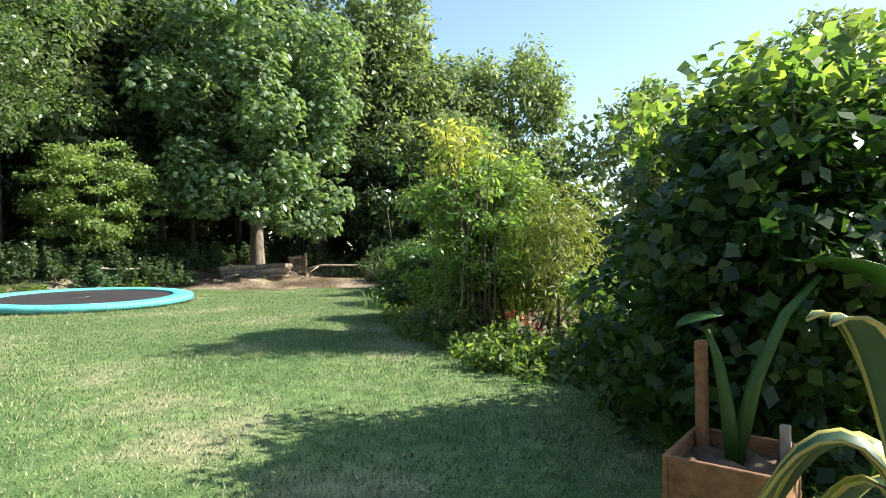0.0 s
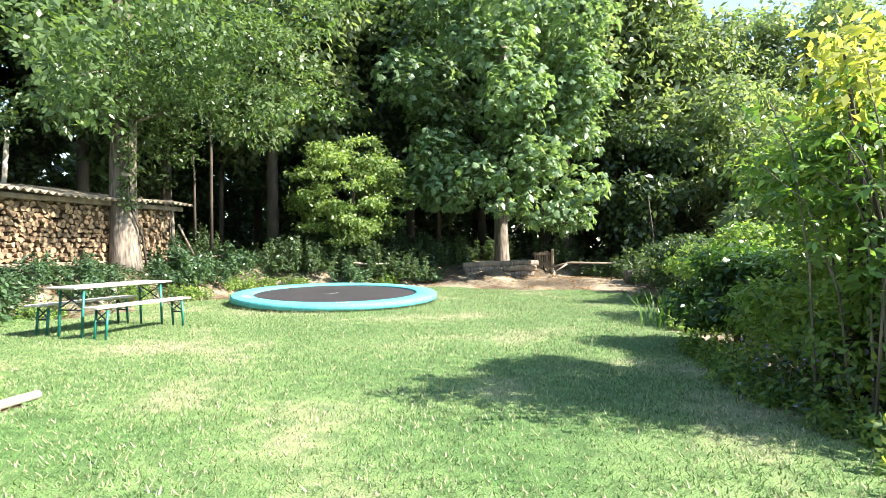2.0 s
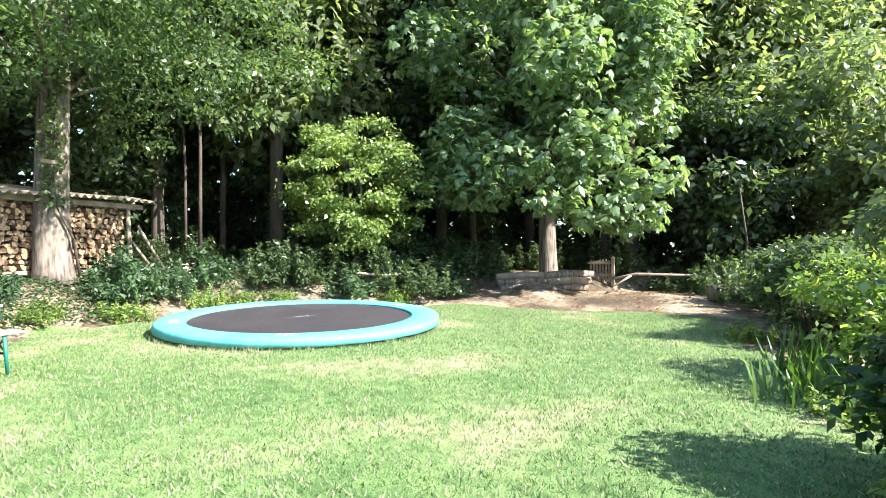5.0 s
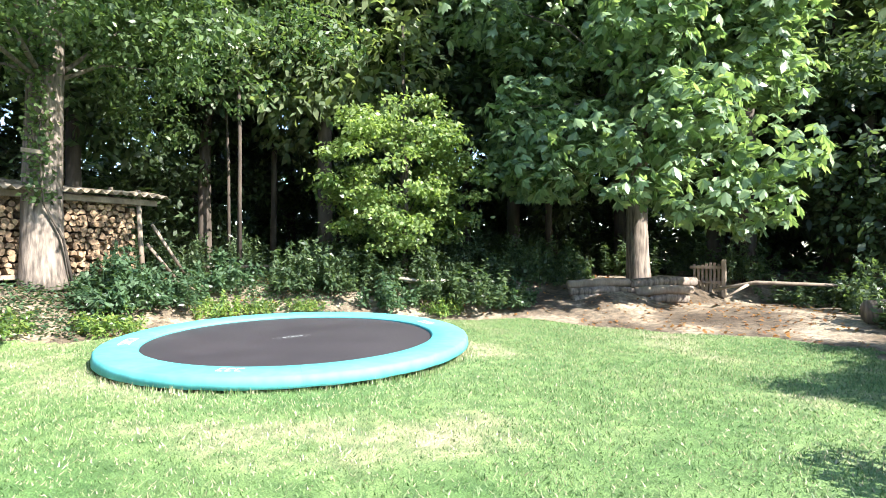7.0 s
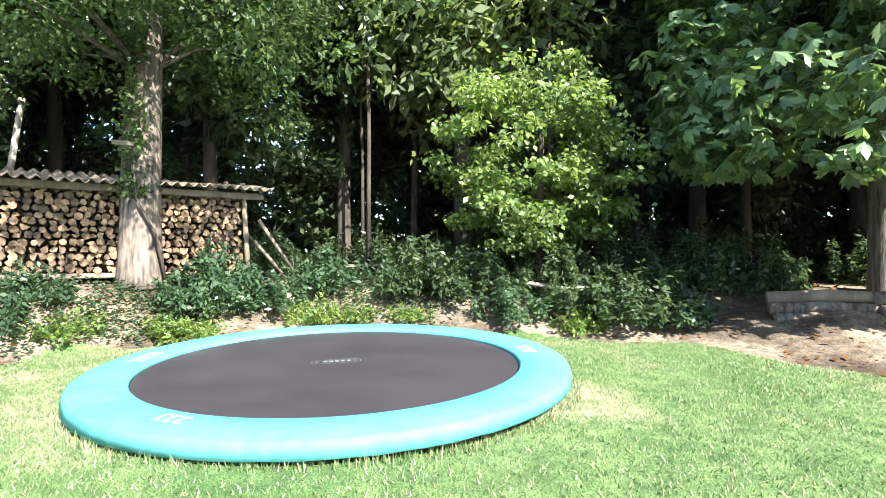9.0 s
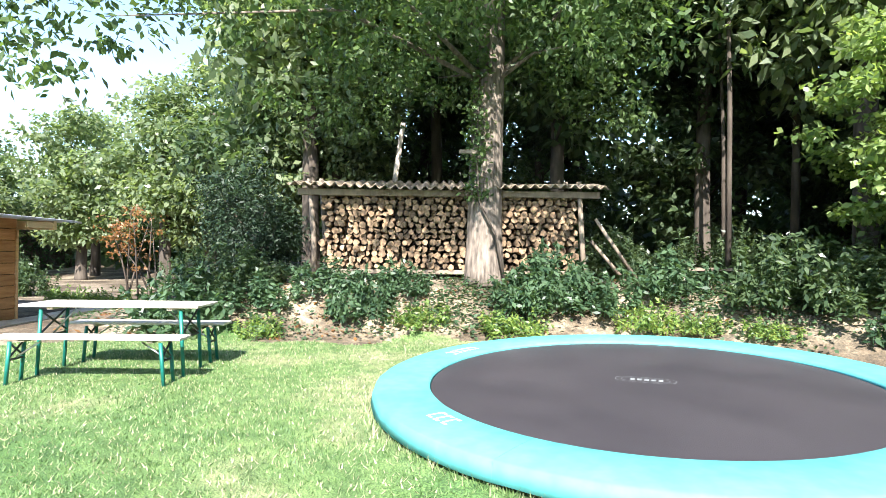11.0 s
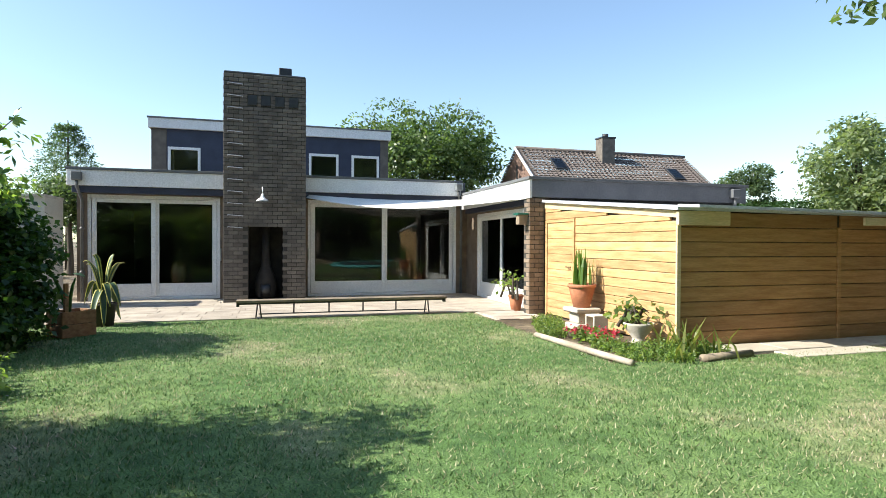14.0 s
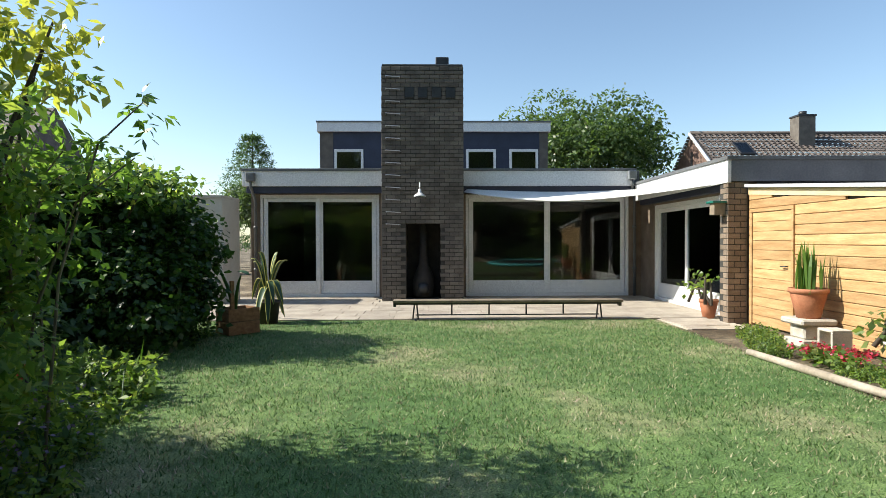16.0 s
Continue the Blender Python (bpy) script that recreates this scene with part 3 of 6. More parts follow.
bm = bmesh.new()
vs = [bm.verts.new(p) for p in ((SX0 + 0.02, SY0 + 0.02, 0), (SX1, SY0 + 0.02, 0), (SX1, SY1, 0), (SX0 + 0.02, SY1, 0),
                               (SX0 + 0.02, SY0 + 0.02, 1.83), (SX1, SY0 + 0.02, 1.83), (SX1, SY1, 2.18), (SX0 + 0.02, SY1, 2.18))]
for f in ((3, 2, 1, 0), (4, 5, 6, 7), (0, 1, 5, 4), (1, 2, 6, 5), (2, 3, 7, 6), (3, 0, 4, 7)):
    bm.faces.new([vs[k] for k in f])
part("body", bm, BARK_DARK, shed, "dark inner wall behind the boards")
bm = bmesh.new()
vs = [bm.verts.new(p) for p in ((SX0 - 0.10, SY0 - 0.12, 1.855), (13.10, SY0 - 0.12, 1.80), (13.10, SY1, 2.17), (SX0 - 0.10, SY1, 2.22),
                               (SX0 - 0.10, SY0 - 0.12, 1.90), (13.10, SY0 - 0.12, 1.845), (13.10, SY1, 2.22), (SX0 - 0.10, SY1, 2.27))]
for f in ((3, 2, 1, 0), (4, 5, 6, 7), (0, 1, 5, 4), (1, 2, 6, 5), (2, 3, 7, 6), (3, 0, 4, 7)):
    bm.faces.new([vs[k] for k in f])
part("roof", bm, ROOFING, shed, "pale roof felt with an aluminium edge")
bm = bmesh.new()
vs = [bm.verts.new((x, y, z)) for x in (SX0 - 0.034, SX0 + 0.015) for y, z in ((SY0 - 0.04, 1.76), (SY1, 2.10), (SY1, 2.215), (SY0 - 0.04, 1.85))]
for f in ((3, 2, 1, 0), (4, 5, 6, 7), (0, 1, 5, 4), (1, 2, 6, 5), (2, 3, 7, 6), (3, 0, 4, 7)):
    bm.faces.new([vs[k] for k in f])
part("verge_board", bm, PINE_PALE, shed, "pale sloping verge board")
# west gable boards, cut by the slope and by the door
DY0, DY1 = -5.73, -4.74
zz = 0.02
while zz < 2.2:
    hi = zz + 0.136
    y_end = SY0 if hi < 1.84 else min(SY1, SY1 - (2.20 - hi) / 0.092)
    if y_end < SY1 - 0.05:
        for a, b in ((y_end, DY0 - 0.06), (DY1 + 0.06, SY1)) if zz < 1.86 else ((y_end, SY1),):
            if b - a > 0.03:
                q = bmesh.new()
                add_box(q, (SX0 - 0.022, a, zz), (SX0 + 0.016, b, min(hi, 2.19)), 0.008)
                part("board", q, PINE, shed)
    zz += 0.142
door = box("door", (SX0 - 0.012, DY0, 0.03), (SX0 + 0.014, DY1, 1.80), PINE, shed, 0.004, "flush pine board door")
for k in range(12):
    box("plank", (SX0 - 0.030, DY0 + 0.005, 0.04 + k * 0.1465), (SX0 - 0.0121, DY1 - 0.005, 0.18 + k * 0.1465), PINE, door, 0.003)
tube("handle", [(SX0 - 0.03, DY0 + 0.08, 0.98), (SX0 - 0.075, DY0 + 0.08, 0.98), (SX0 - 0.075, DY0 + 0.19, 0.98)], 0.010, DARKMETAL, door, 8)
for lo, hi in (((DY0 - 0.058, 0.0), (DY0 - 0.002, 1.80)), ((DY1 + 0.002, 0.0), (DY1 + 0.058, 1.80)), ((DY0 - 0.058, 1.802), (DY1 + 0.058, 1.86))):
    box("door_trim", (SX0 - 0.045, lo[0], lo[1]), (SX0 + 0.01, hi[0], hi[1]), PINE, shed, 0.004, "darker pine door trim")
# south boards, wider; the shade on this side is mixed into their colour
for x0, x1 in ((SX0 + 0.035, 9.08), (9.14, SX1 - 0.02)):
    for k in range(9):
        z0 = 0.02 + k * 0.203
        box("board", (x0, SY0 - 0.016, z0), (x1, SY0 + 0.018, min(z0 + 0.194, 1.84)), PINE_SHADED, shed, 0.008)
for k in range(9):
    box("board", (SX1 + 0.001, SY0, 0.02 + k * 0.203), (SX1 + 0.024, SY1, min(0.218 + k * 0.203, 1.83)), PINE, shed, 0.004)
box("corner_post", (SX0 - 0.03, SY0 - 0.035, 0), (SX0 + 0.032, SY0 + 0.0, 1.66), PINE_PALE, shed)
box("cover_strip", (9.083, SY0 - 0.035, 0), (9.137, SY0 + 0.0, 1.66), PINE_SHADED, shed)
box("cover_strip", (SX1 - 0.018, SY0 - 0.035, 0), (SX1 + 0.03, SY0 + 0.0, 1.62), PINE, shed)
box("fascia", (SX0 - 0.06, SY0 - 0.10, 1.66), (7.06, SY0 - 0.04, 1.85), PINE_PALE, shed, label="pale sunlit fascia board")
box("fascia", (9.06, SY0 - 0.45, 1.68), (10.16, SY0 - 0.41, 1.79), PINE_PALE, shed, label="pale fascia board")
box("rafter_end", (10.13, SY0 - 0.46, 1.66), (10.21, SY0 + 0.0, 1.83), PINE_PALE, shed)
box("fascia", (SX1 - 0.35, SY0 - 0.45, 1.66), (12.36, SY0 - 0.41, 1.77), PINE_PALE, shed, label="pale fascia board")
box("rafter_end", (12.33, SY0 - 0.46, 1.64), (12.41, SY1, 1.80), PINE_PALE, shed)
bm = bmesh.new()
vs = [bm.verts.new(p) for p in ((SX0 - 0.08, SY0 - 0.50, 1.868), (13.10, SY0 - 0.50, 1.79), (13.10, SY0 - 0.10, 1.83), (SX0 - 0.08, SY0 - 0.10, 1.895),
                               (SX0 - 0.08, SY0 - 0.50, 1.905), (13.10, SY0 - 0.50, 1.83), (13.10, SY0 - 0.10, 1.87), (SX0 - 0.08, SY0 - 0.10, 1.935))]
for f in ((3, 2, 1, 0), (4, 5, 6, 7), (0, 1, 5, 4), (1, 2, 6, 5), (2, 3, 7, 6), (3, 0, 4, 7)):
    bm.faces.new([vs[k] for k in f])
part("roof_eave", bm, ROOFING, shed, "pale projecting roof edge")

# ---- neighbour's house ----
nb = thing("neighbour_house", (21, 19.5, 0), "brick house with a brown tiled gable roof", "house")
NX0, NX1, NY0, NY1, NR = 15.95, 28.5, 14.6, 22.5, 7.45
for x in (NX0, NX1 - 0.25):
    bm = bmesh.new()
    pro = [(NY0, 0), (NY1, 0), (NY1, 4.3), ((NY0 + NY1) / 2, NR - 0.1), (NY0, 4.3)]
    a = [bm.verts.new((x, y, z)) for y, z in pro]
    b = [bm.verts.new((x + 0.25, y, z)) for y, z in pro]
    bm.faces.new(a), bm.faces.new(b[::-1])
    for k in range(5):
        bm.faces.new((a[k], b[k], b[(k + 1) % 5], a[(k + 1) % 5]))
    part("wall", bm, NB_BRICK, nb)
box("wall", (NX0 + 0.25, NY0, 0), (NX1 - 0.25, NY0 + 0.25, 4.3), NB_BRICK, nb)
ym = (NY0 + NY1) / 2
for sgn, y0 in ((1, NY0), (-1, NY1)):
    bm = bmesh.new()
    nrow, ncol = 22, 120
    sy = (ym - y0)
    for r in range(nrow):
        f0, f1 = r / nrow, (r + 1.12) / nrow
        ring = []
        for f, lift in ((f0, 0.05), (min(f1, 1.0), 0.0)):
            ring.append([bm.verts.new((NX0 - 0.15 + (NX1 - NX0 + 0.3) * c / ncol, y0 - 0.35 * sgn + (sy + 0.35 * sgn) * f,
                                       4.05 + (NR - 4.05) * f + lift + 0.035 * math.sin(c * math.pi * 0.66))) for c in range(ncol + 1)])
        for c in range(ncol):
            bm.faces.new((ring[0][c], ring[0][c + 1], ring[1][c + 1], ring[1][c]))
    tagged(part("roof", bm, ROOFTILE, nb, "brown pantiles"), kind="stuff")
tube("ridge", [(NX0 - 0.1, ym, NR + 0.02), (NX1 + 0.1, ym, NR + 0.02)], 0.12, ROOFTILE, nb, 8)
tube("verge", [(NX0 - 0.17, NY0 - 0.35, 4.02), (NX0 - 0.17, ym, NR)], 0.09, WHITE, nb, 4, "white verge board")
stack = box("chimney", (21.4, ym - 1.1, 6.4), (22.35, ym - 0.3, 8.22), BRICK, nb, 0.02, "brick chimney stack")
box("chimney_cap", (21.36, ym - 1.14, 8.22), (22.39, ym - 0.26, 8.32), DARKMETAL, stack, 0.01)
tube("chimney_pot", [(21.87, ym - 0.7, 8.32), (21.87, ym - 0.7, 8.55)], 0.2, DARKMETAL, stack, 10)
for x, f in ((18.1, 0.62), (26.3, 0.5)):
    y = NY0 + (ym - NY0) * f
    z = 4.05 + (NR - 4.05) * (0.35 + (ym - NY0) * f) / (ym - NY0 + 0.35)
    tilt = math.degrees(math.atan2(NR - 4.05, ym - NY0 + 0.35))
    m = pose(x, y, z + 0.10, tilt, 0, 0)
    sk = box("skylight", (-0.42, -0.62, -0.04), (0.42, 0.62, 0.05), DARKMETAL, nb, 0.01, "dark roof window", m=m)
    box("pane", (-0.33, -0.52, 0.05), (0.33, 0.52, 0.06), GLASS, sk, 0, m=m)
box("slit_window", (NX0 - 0.02, ym - 0.12, 5.5), (NX0 + 0.05, ym + 0.12, 6.4), DARKMETAL, nb, 0)

# a house beyond the west boundary
wh = thing("west_house", (-19, 10, 0), "brown-roofed house beyond the west boundary", "house")
box("wall", (-23, 7, 0), (-15, 14, 3.4), NB_BRICK, wh)
bm = bmesh.new()
ra = [bm.verts.new(p) for p in ((-23.4, 6.6, 3.3), (-14.6, 6.6, 3.3), (-14.6, 14.4, 3.3), (-23.4, 14.4, 3.3), (-23.4, 10.5, 7.0), (-14.6, 10.5, 7.0))]
for f in ((0, 1, 5, 4), (2, 3, 4, 5), (0, 4, 3), (1, 2, 5), (3, 2, 1, 0)):
    bm.faces.new([ra[k] for k in f])
part("roof", bm, ROOFTILE, wh, "brown tiled roof")

# ---- slab path along the shed ----
path = thing("slab_path", (9.5, -8.8, 0), "sandy concrete slab path beside the shed", "path", kind="structure")
for k in range(9):
    x = 6.75 + k * 0.82
    q = box("slab", (x, -9.02 + 0.02 * math.sin(k * 2.1), -0.05), (x + 0.80, -8.51, 0.035 + 0.008 * math.sin(k * 3)), SLAB, path, 0.008)
box("slab", (7.3, -9.42, -0.05), (8.9, -9.04, 0.030), SLAB, path, 0.008)


# ---- trampoline ----
TC, TR, TI = (6.60, -17.85), 2.36, 1.87
tramp = thing("trampoline", (TC[0], TC[1], 0.0), "round trampoline with teal edge padding and black mat", "trampoline")


def disc_ring(r0, r1, z0, z1, n=96, a0=0.0, a1=2 * math.pi, wave=0.0):
    """A padded ring: rounded over its inner and outer edges."""
    bm = bmesh.new()
    prof = [(r0, z0), (r0 + 0.01, z1 - 0.015), (r0 + 0.03, z1), ((r0 + r1) / 2, z1 + 0.004), (r1 - 0.03, z1), (r1 - 0.005, z1 - 0.012), (r1 + 0.016, z0 - 0.075), (r1 - 0.004, z0 - 0.075), (r1 - 0.03, z0)]
    rings = []
    for k in range(n + 1):
        a = a0 + (a1 - a0) * k / n
        w = wave * (math.sin(a * 31) + 0.7 * math.sin(a * 53 + 1))
        rings.append([bm.verts.new((TC[0] + (r + (w if i > 4 else 0)) * math.cos(a), TC[1] + (r + (w if i > 4 else 0)) * math.sin(a), z + (w if 5 < i < 8 else 0))) for i, (r, z) in enumerate(prof)])
    m = len(prof)
    for a, b in zip(rings, rings[1:]):
        for i in range(m):
            bm.faces.new((a[i], b[i], b[(i + 1) % m], a[(i + 1) % m]))
    return bm


for k in range(6):
    a = 2 * math.pi * k / 6 + 0.35
    part("pad", disc_ring(TI, TR, 0.17, 0.215, 24, a + 0.0004, a + 2 * math.pi / 6 - 0.0004, 0.004), TEAL, tramp, "teal padded edge section", True)
bm = bmesh.new()
_r = []
for i, r in enumerate((0.0, 0.6, 1.2, 1.7, 1.87)):
    z = 0.165 + 0.012 * (r / 1.87) ** 2
    _r.append([bm.verts.new((TC[0] + r * math.cos(2 * math.pi * k / 72), TC[1] + r * math.sin(2 * math.pi * k / 72), z)) for k in range(72)] if i else [bm.verts.new((TC[0], TC[1], z))])
for k in range(72):
    bm.faces.new((_r[0][0], _r[1][k], _r[1][(k + 1) % 72]))
for a, b in zip(_r[1:], _r[2:]):
    for k in range(72):
        bm.faces.new((a[k], b[k], b[(k + 1) % 72], a[(k + 1) % 72]))
mat_ = part("mat", bm, MAT_BLACK, tramp, "black woven jumping mat", True)
bm = bmesh.new()
add_tube(bm, [(TC[0] + 1.97 * math.cos(2 * math.pi * k / 64), TC[1] + 1.97 * math.sin(2 * math.pi * k / 64), 0.14) for k in range(65)], 0.03, 8, False)
part("frame", bm, DARKMETAL, tramp, "steel frame tube", True)
bm = bmesh.new()
for k in range(96):
    a = 2 * math.pi * k / 96
    b = 2 * math.pi * (k + 1) / 96
    q = [bm.verts.new((TC[0] + r * math.cos(t), TC[1] + r * math.sin(t), z)) for t in (a, b) for r, z in ((2.22, -0.02), (2.22, 0.16), (2.20, 0.16), (2.20, -0.02))]
    bm.faces.new((q[0], q[4], q[5], q[1])), bm.faces.new((q[3], q[2], q[6], q[7]))
bmesh.ops.remove_doubles(bm, verts=bm.verts[:], dist=0.0005)
part("skirt", bm, GREYWOOD, tramp, "grey retaining rim set in the lawn")
bm = bmesh.new()
for sx in (1.0, 0.80):
    prev = None
    for k in range(33):
        a = 2 * math.pi * k / 32
        px, py = 0.26 * sx * math.copysign(abs(math.cos(a)) ** 0.6, math.cos(a)), (0.10 if sx == 1 else 0.065) * math.copysign(abs(math.sin(a)) ** 0.6, math.sin(a))
        c = Vector((TC[0] + 0.10, TC[1] - 0.05, 0.1705)) + Matrix.Rotation(radians(66), 3, "Z") @ Vector((px, py, 0))
        c2 = Vector((TC[0] + 0.10, TC[1] - 0.05, 0.1705)) + Matrix.Rotation(radians(66), 3, "Z") @ Vector((px * 0.975, py * 0.94, 0))
        cur_ = (bm.verts.new(c), bm.verts.new(c2))
        if prev:
            bm.faces.new((prev[0], cur_[0], cur_[1], prev[1]))
        prev = cur_
for k in range(5):
    m = Matrix.Translation((TC[0] + 0.10, TC[1] - 0.05, 0.1705)) @ Matrix.Rotation(radians(66), 4, "Z")
    add_box(bm, (-0.15 + k * 0.06, -0.03, 0.0), (-0.11 + k * 0.06, 0.03, 0.002), 0, m)
part("emblem", bm, PRINT_DIM, mat_, "pale printed oval mark")
for a0, n in ((2.06, 3), (0.75, 5), (4.2, 4)):
    bm = bmesh.new()
    for k in range(n):
        m = Matrix.Translation((*TC, 0.2205)) @ Matrix.Rotation(a0 + k * 0.045, 4, "Z") @ Matrix.Translation((2.06, 0, 0))
        add_box(bm, (-0.07, -0.030, 0), (-0.05, 0.030, 0.002), 0, m)
        add_box(bm, (0.05, -0.030, 0), (0.07, 0.030, 0.002), 0, m)
        add_box(bm, (-0.05, -0.034, 0), (0.05, -0.016, 0.002), 0, m)
    part("pad_print", bm, PRINT, tramp, "pale printed mark on the padding")
# it lies a little lower on the house side
tramp.rotation_euler = (-0.028, -0.015, 0)
tramp.location.z = 0.03


# ---- folding beer table and benches ----
def trestle(parent, x0, x1, y, h, lean, foot):
    """A folding leg frame across the width at one end."""
    leg_f = tube("leg", [(x0, y, 0), (x0, y + lean * 0.3, h)], 0.019, GREENMETAL, parent, 6, "green steel leg")
    tube("leg", [(x1, y, 0), (x1, y + lean * 0.3, h)], 0.019, GREENMETAL, parent, 6, "green steel leg")
    b = tube("brace", [(x0, y + lean * 0.2, h * 0.62), (x1, y + lean * 0.28, h * 0.97)], 0.010, DARKMETAL, parent, 6)
    tube("brace", [(x1, y + lean * 0.2, h * 0.62), (x0, y + lean * 0.28, h * 0.97)], 0.010, DARKMETAL, parent, 6)
    tube("crossbar", [(x0, y + lean * 0.19, h * 0.58), (x1, y + lean * 0.19, h * 0.58)], 0.012, DARKMETAL, parent, 6)
    tube("strut", [((x0 + x1) / 2, y + lean * 0.2, h * 0.60), ((x0 + x1) / 2, y + lean * 2.2, h * 0.98)], 0.009, CHROME, parent, 6)


def beer_piece(name, x0, x1, y0, y1, h, label, category, planks, group=""):
    ob = thing(name, ((x0 + x1) / 2, (y0 + y1) / 2, 0), label, category, group)
    w = (x1 - x0) / planks
    for k in range(planks):
        box("plank", (x0 + k * w + 0.002, y0, h - 0.028), (x0 + (k + 1) * w - 0.002, y1, h), BENCHTOP, ob, 0.005, "bleached wooden plank")
    for y in (y0 + 0.30, y1 - 0.30):
        box("batten", (x0 + 0.03, y - 0.03, h - 0.055), (x1 - 0.03, y + 0.03, h - 0.029), OLDWOOD, ob)
    inset = 0.03 if x1 - x0 < 0.4 else 0.06
    trestle(ob, x0 + inset, x1 - inset, y0 + 0.16, h - 0.05, 0.12, 0)
    trestle(ob, x0 + inset, x1 - inset, y1 - 0.16, h - 0.05, -0.12, 0)
    return ob


beer_piece("beer_table", 7.48, 8.03, -13.58, -11.76, 0.745, "folding beer table with a bleached wooden top and green steel legs", "table", 4)
beer_piece("beer_bench", 7.08, 7.34, -13.58, -11.76, 0.475, "folding beer bench on green steel legs, in full sun", "bench", 2, "benches at the beer table")
beer_piece("beer_bench", 8.22, 8.48, -13.58, -11.80, 0.475, "folding beer bench on green steel legs, half under the table", "bench", 2, "benches at the beer table")

# ---- long low bench on the terrace ----
lb = thing("long_bench", (2.4, -4.0, 0), "long low wooden bench on black metal legs", "bench")
box("seat", (0.46, -4.13, 0.315), (4.38, -3.86, 0.36), GREYWOOD, lb, 0.006, "brown wooden seat board")
box("rail", (0.50, -4.02, 0.275), (4.34, -3.97, 0.314), DARKMETAL, lb)
for x in (0.84, 1.46, 2.10, 2.74, 3.38, 4.00):
    full = x in (0.84, 4.00)
    for s in (-0.05, 0.05) if full else (0.0,):
        tube("leg", [(x + s, -4.0, 0.0 if full else 0.11), (x + s * 0.4, -4.0, 0.28)], 0.014, DARKMETAL, lb, 6)
    if full:
        tube("foot", [(x, -4.14, 0.015), (x, -3.85, 0.015)], 0.016, DARKMETAL, lb, 6)
tube("stretcher", [(0.84, -4.0, 0.10), (4.0, -4.0, 0.10)], 0.012, DARKMETAL, lb, 6)
for x in (0.46, 4.33):
    box("end_hook", (x, -4.04, 0.24), (x + 0.05, -3.95, 0.314), DARKMETAL, lb)

# ---- planter box with a broad-leaved plant, and an agave in a pot ----
PX0, PX1, PY0, PY1 = -1.99, -1.51, -5.50, -5.08
planter = thing("wooden_planter", (-1.75, -5.29, 0), "reddish-brown wooden planter box filled with dark soil", "planter")
for k in range(2):
    z0, z1 = 0.02 + k * 0.19, 0.203 + k * 0.19
    box("board", (PX0, PY0, z0), (PX1, PY0 + 0.022, z1), PLANTER_WOOD, planter)
    box("board", (PX0, PY1 - 0.022, z0), (PX1, PY1, z1), PLANTER_WOOD, planter)
    box("board", (PX0, PY0 + 0.023, z0), (PX0 + 0.022, PY1 - 0.023, z1), PLANTER_WOOD, planter)
    box("board", (PX1 - 0.022, PY0 + 0.023, z0), (PX1, PY1 - 0.023, z1), PLANTER_WOOD, planter)
box("stake", (PX0 + 0.05, PY0 + 0.03, 0.0), (PX0 + 0.105, PY0 + 0.075, 0.80), PLANTER_WOOD, planter, 0.004, "upright wooden stake")
box("stake", (PX0 + 0.03, PY1 - 0.07, 0.0), (PX0 + 0.06, PY1 - 0.03, 0.47), OLDWOOD, planter)
bm = add_box(bmesh.new(), (PX0 + 0.023, PY0 + 0.023, 0.05), (PX1 - 0.023, PY1 - 0.023, 0.33))
bmesh.ops.subdivide_edges(bm, edges=bm.edges[:], cuts=5, use_grid_fill=True)
for v in bm.verts:
    if v.co.z > 0.3:
        v.co.z += 0.025 * math.sin(v.co.x * 23) * math.cos(v.co.y * 29)
part("soil", bm, SOIL, planter, "dark potting soil")
planter.rotation_euler = (0, 0, radians(45))


def ribbon(bm, pts, widths, fold=0.0, up=(0, 0, 1)):
    """A long leaf along points, creased by fold."""
    prev = None
    for i, p in enumerate(pts):
        p = Vector(p)
        d = (Vector(pts[min(i + 1, len(pts) - 1)]) - Vector(pts[max(i - 1, 0)])).normalized()
        s = d.cross(Vector(up))
        s = s.normalized() if s.length > 1e-3 else Vector((1, 0, 0))
        n = s.cross(d).normalized()
        w = widths[i]
        row = [bm.verts.new(p + s * w * q + n * fold * w * abs(q)) for q in (-1, -0.72, 0, 0.72, 1)]
        if prev:
            for k in range(4):
                bm.faces.new((prev[k], row[k], row[k + 1], prev[k + 1]))
        prev = row


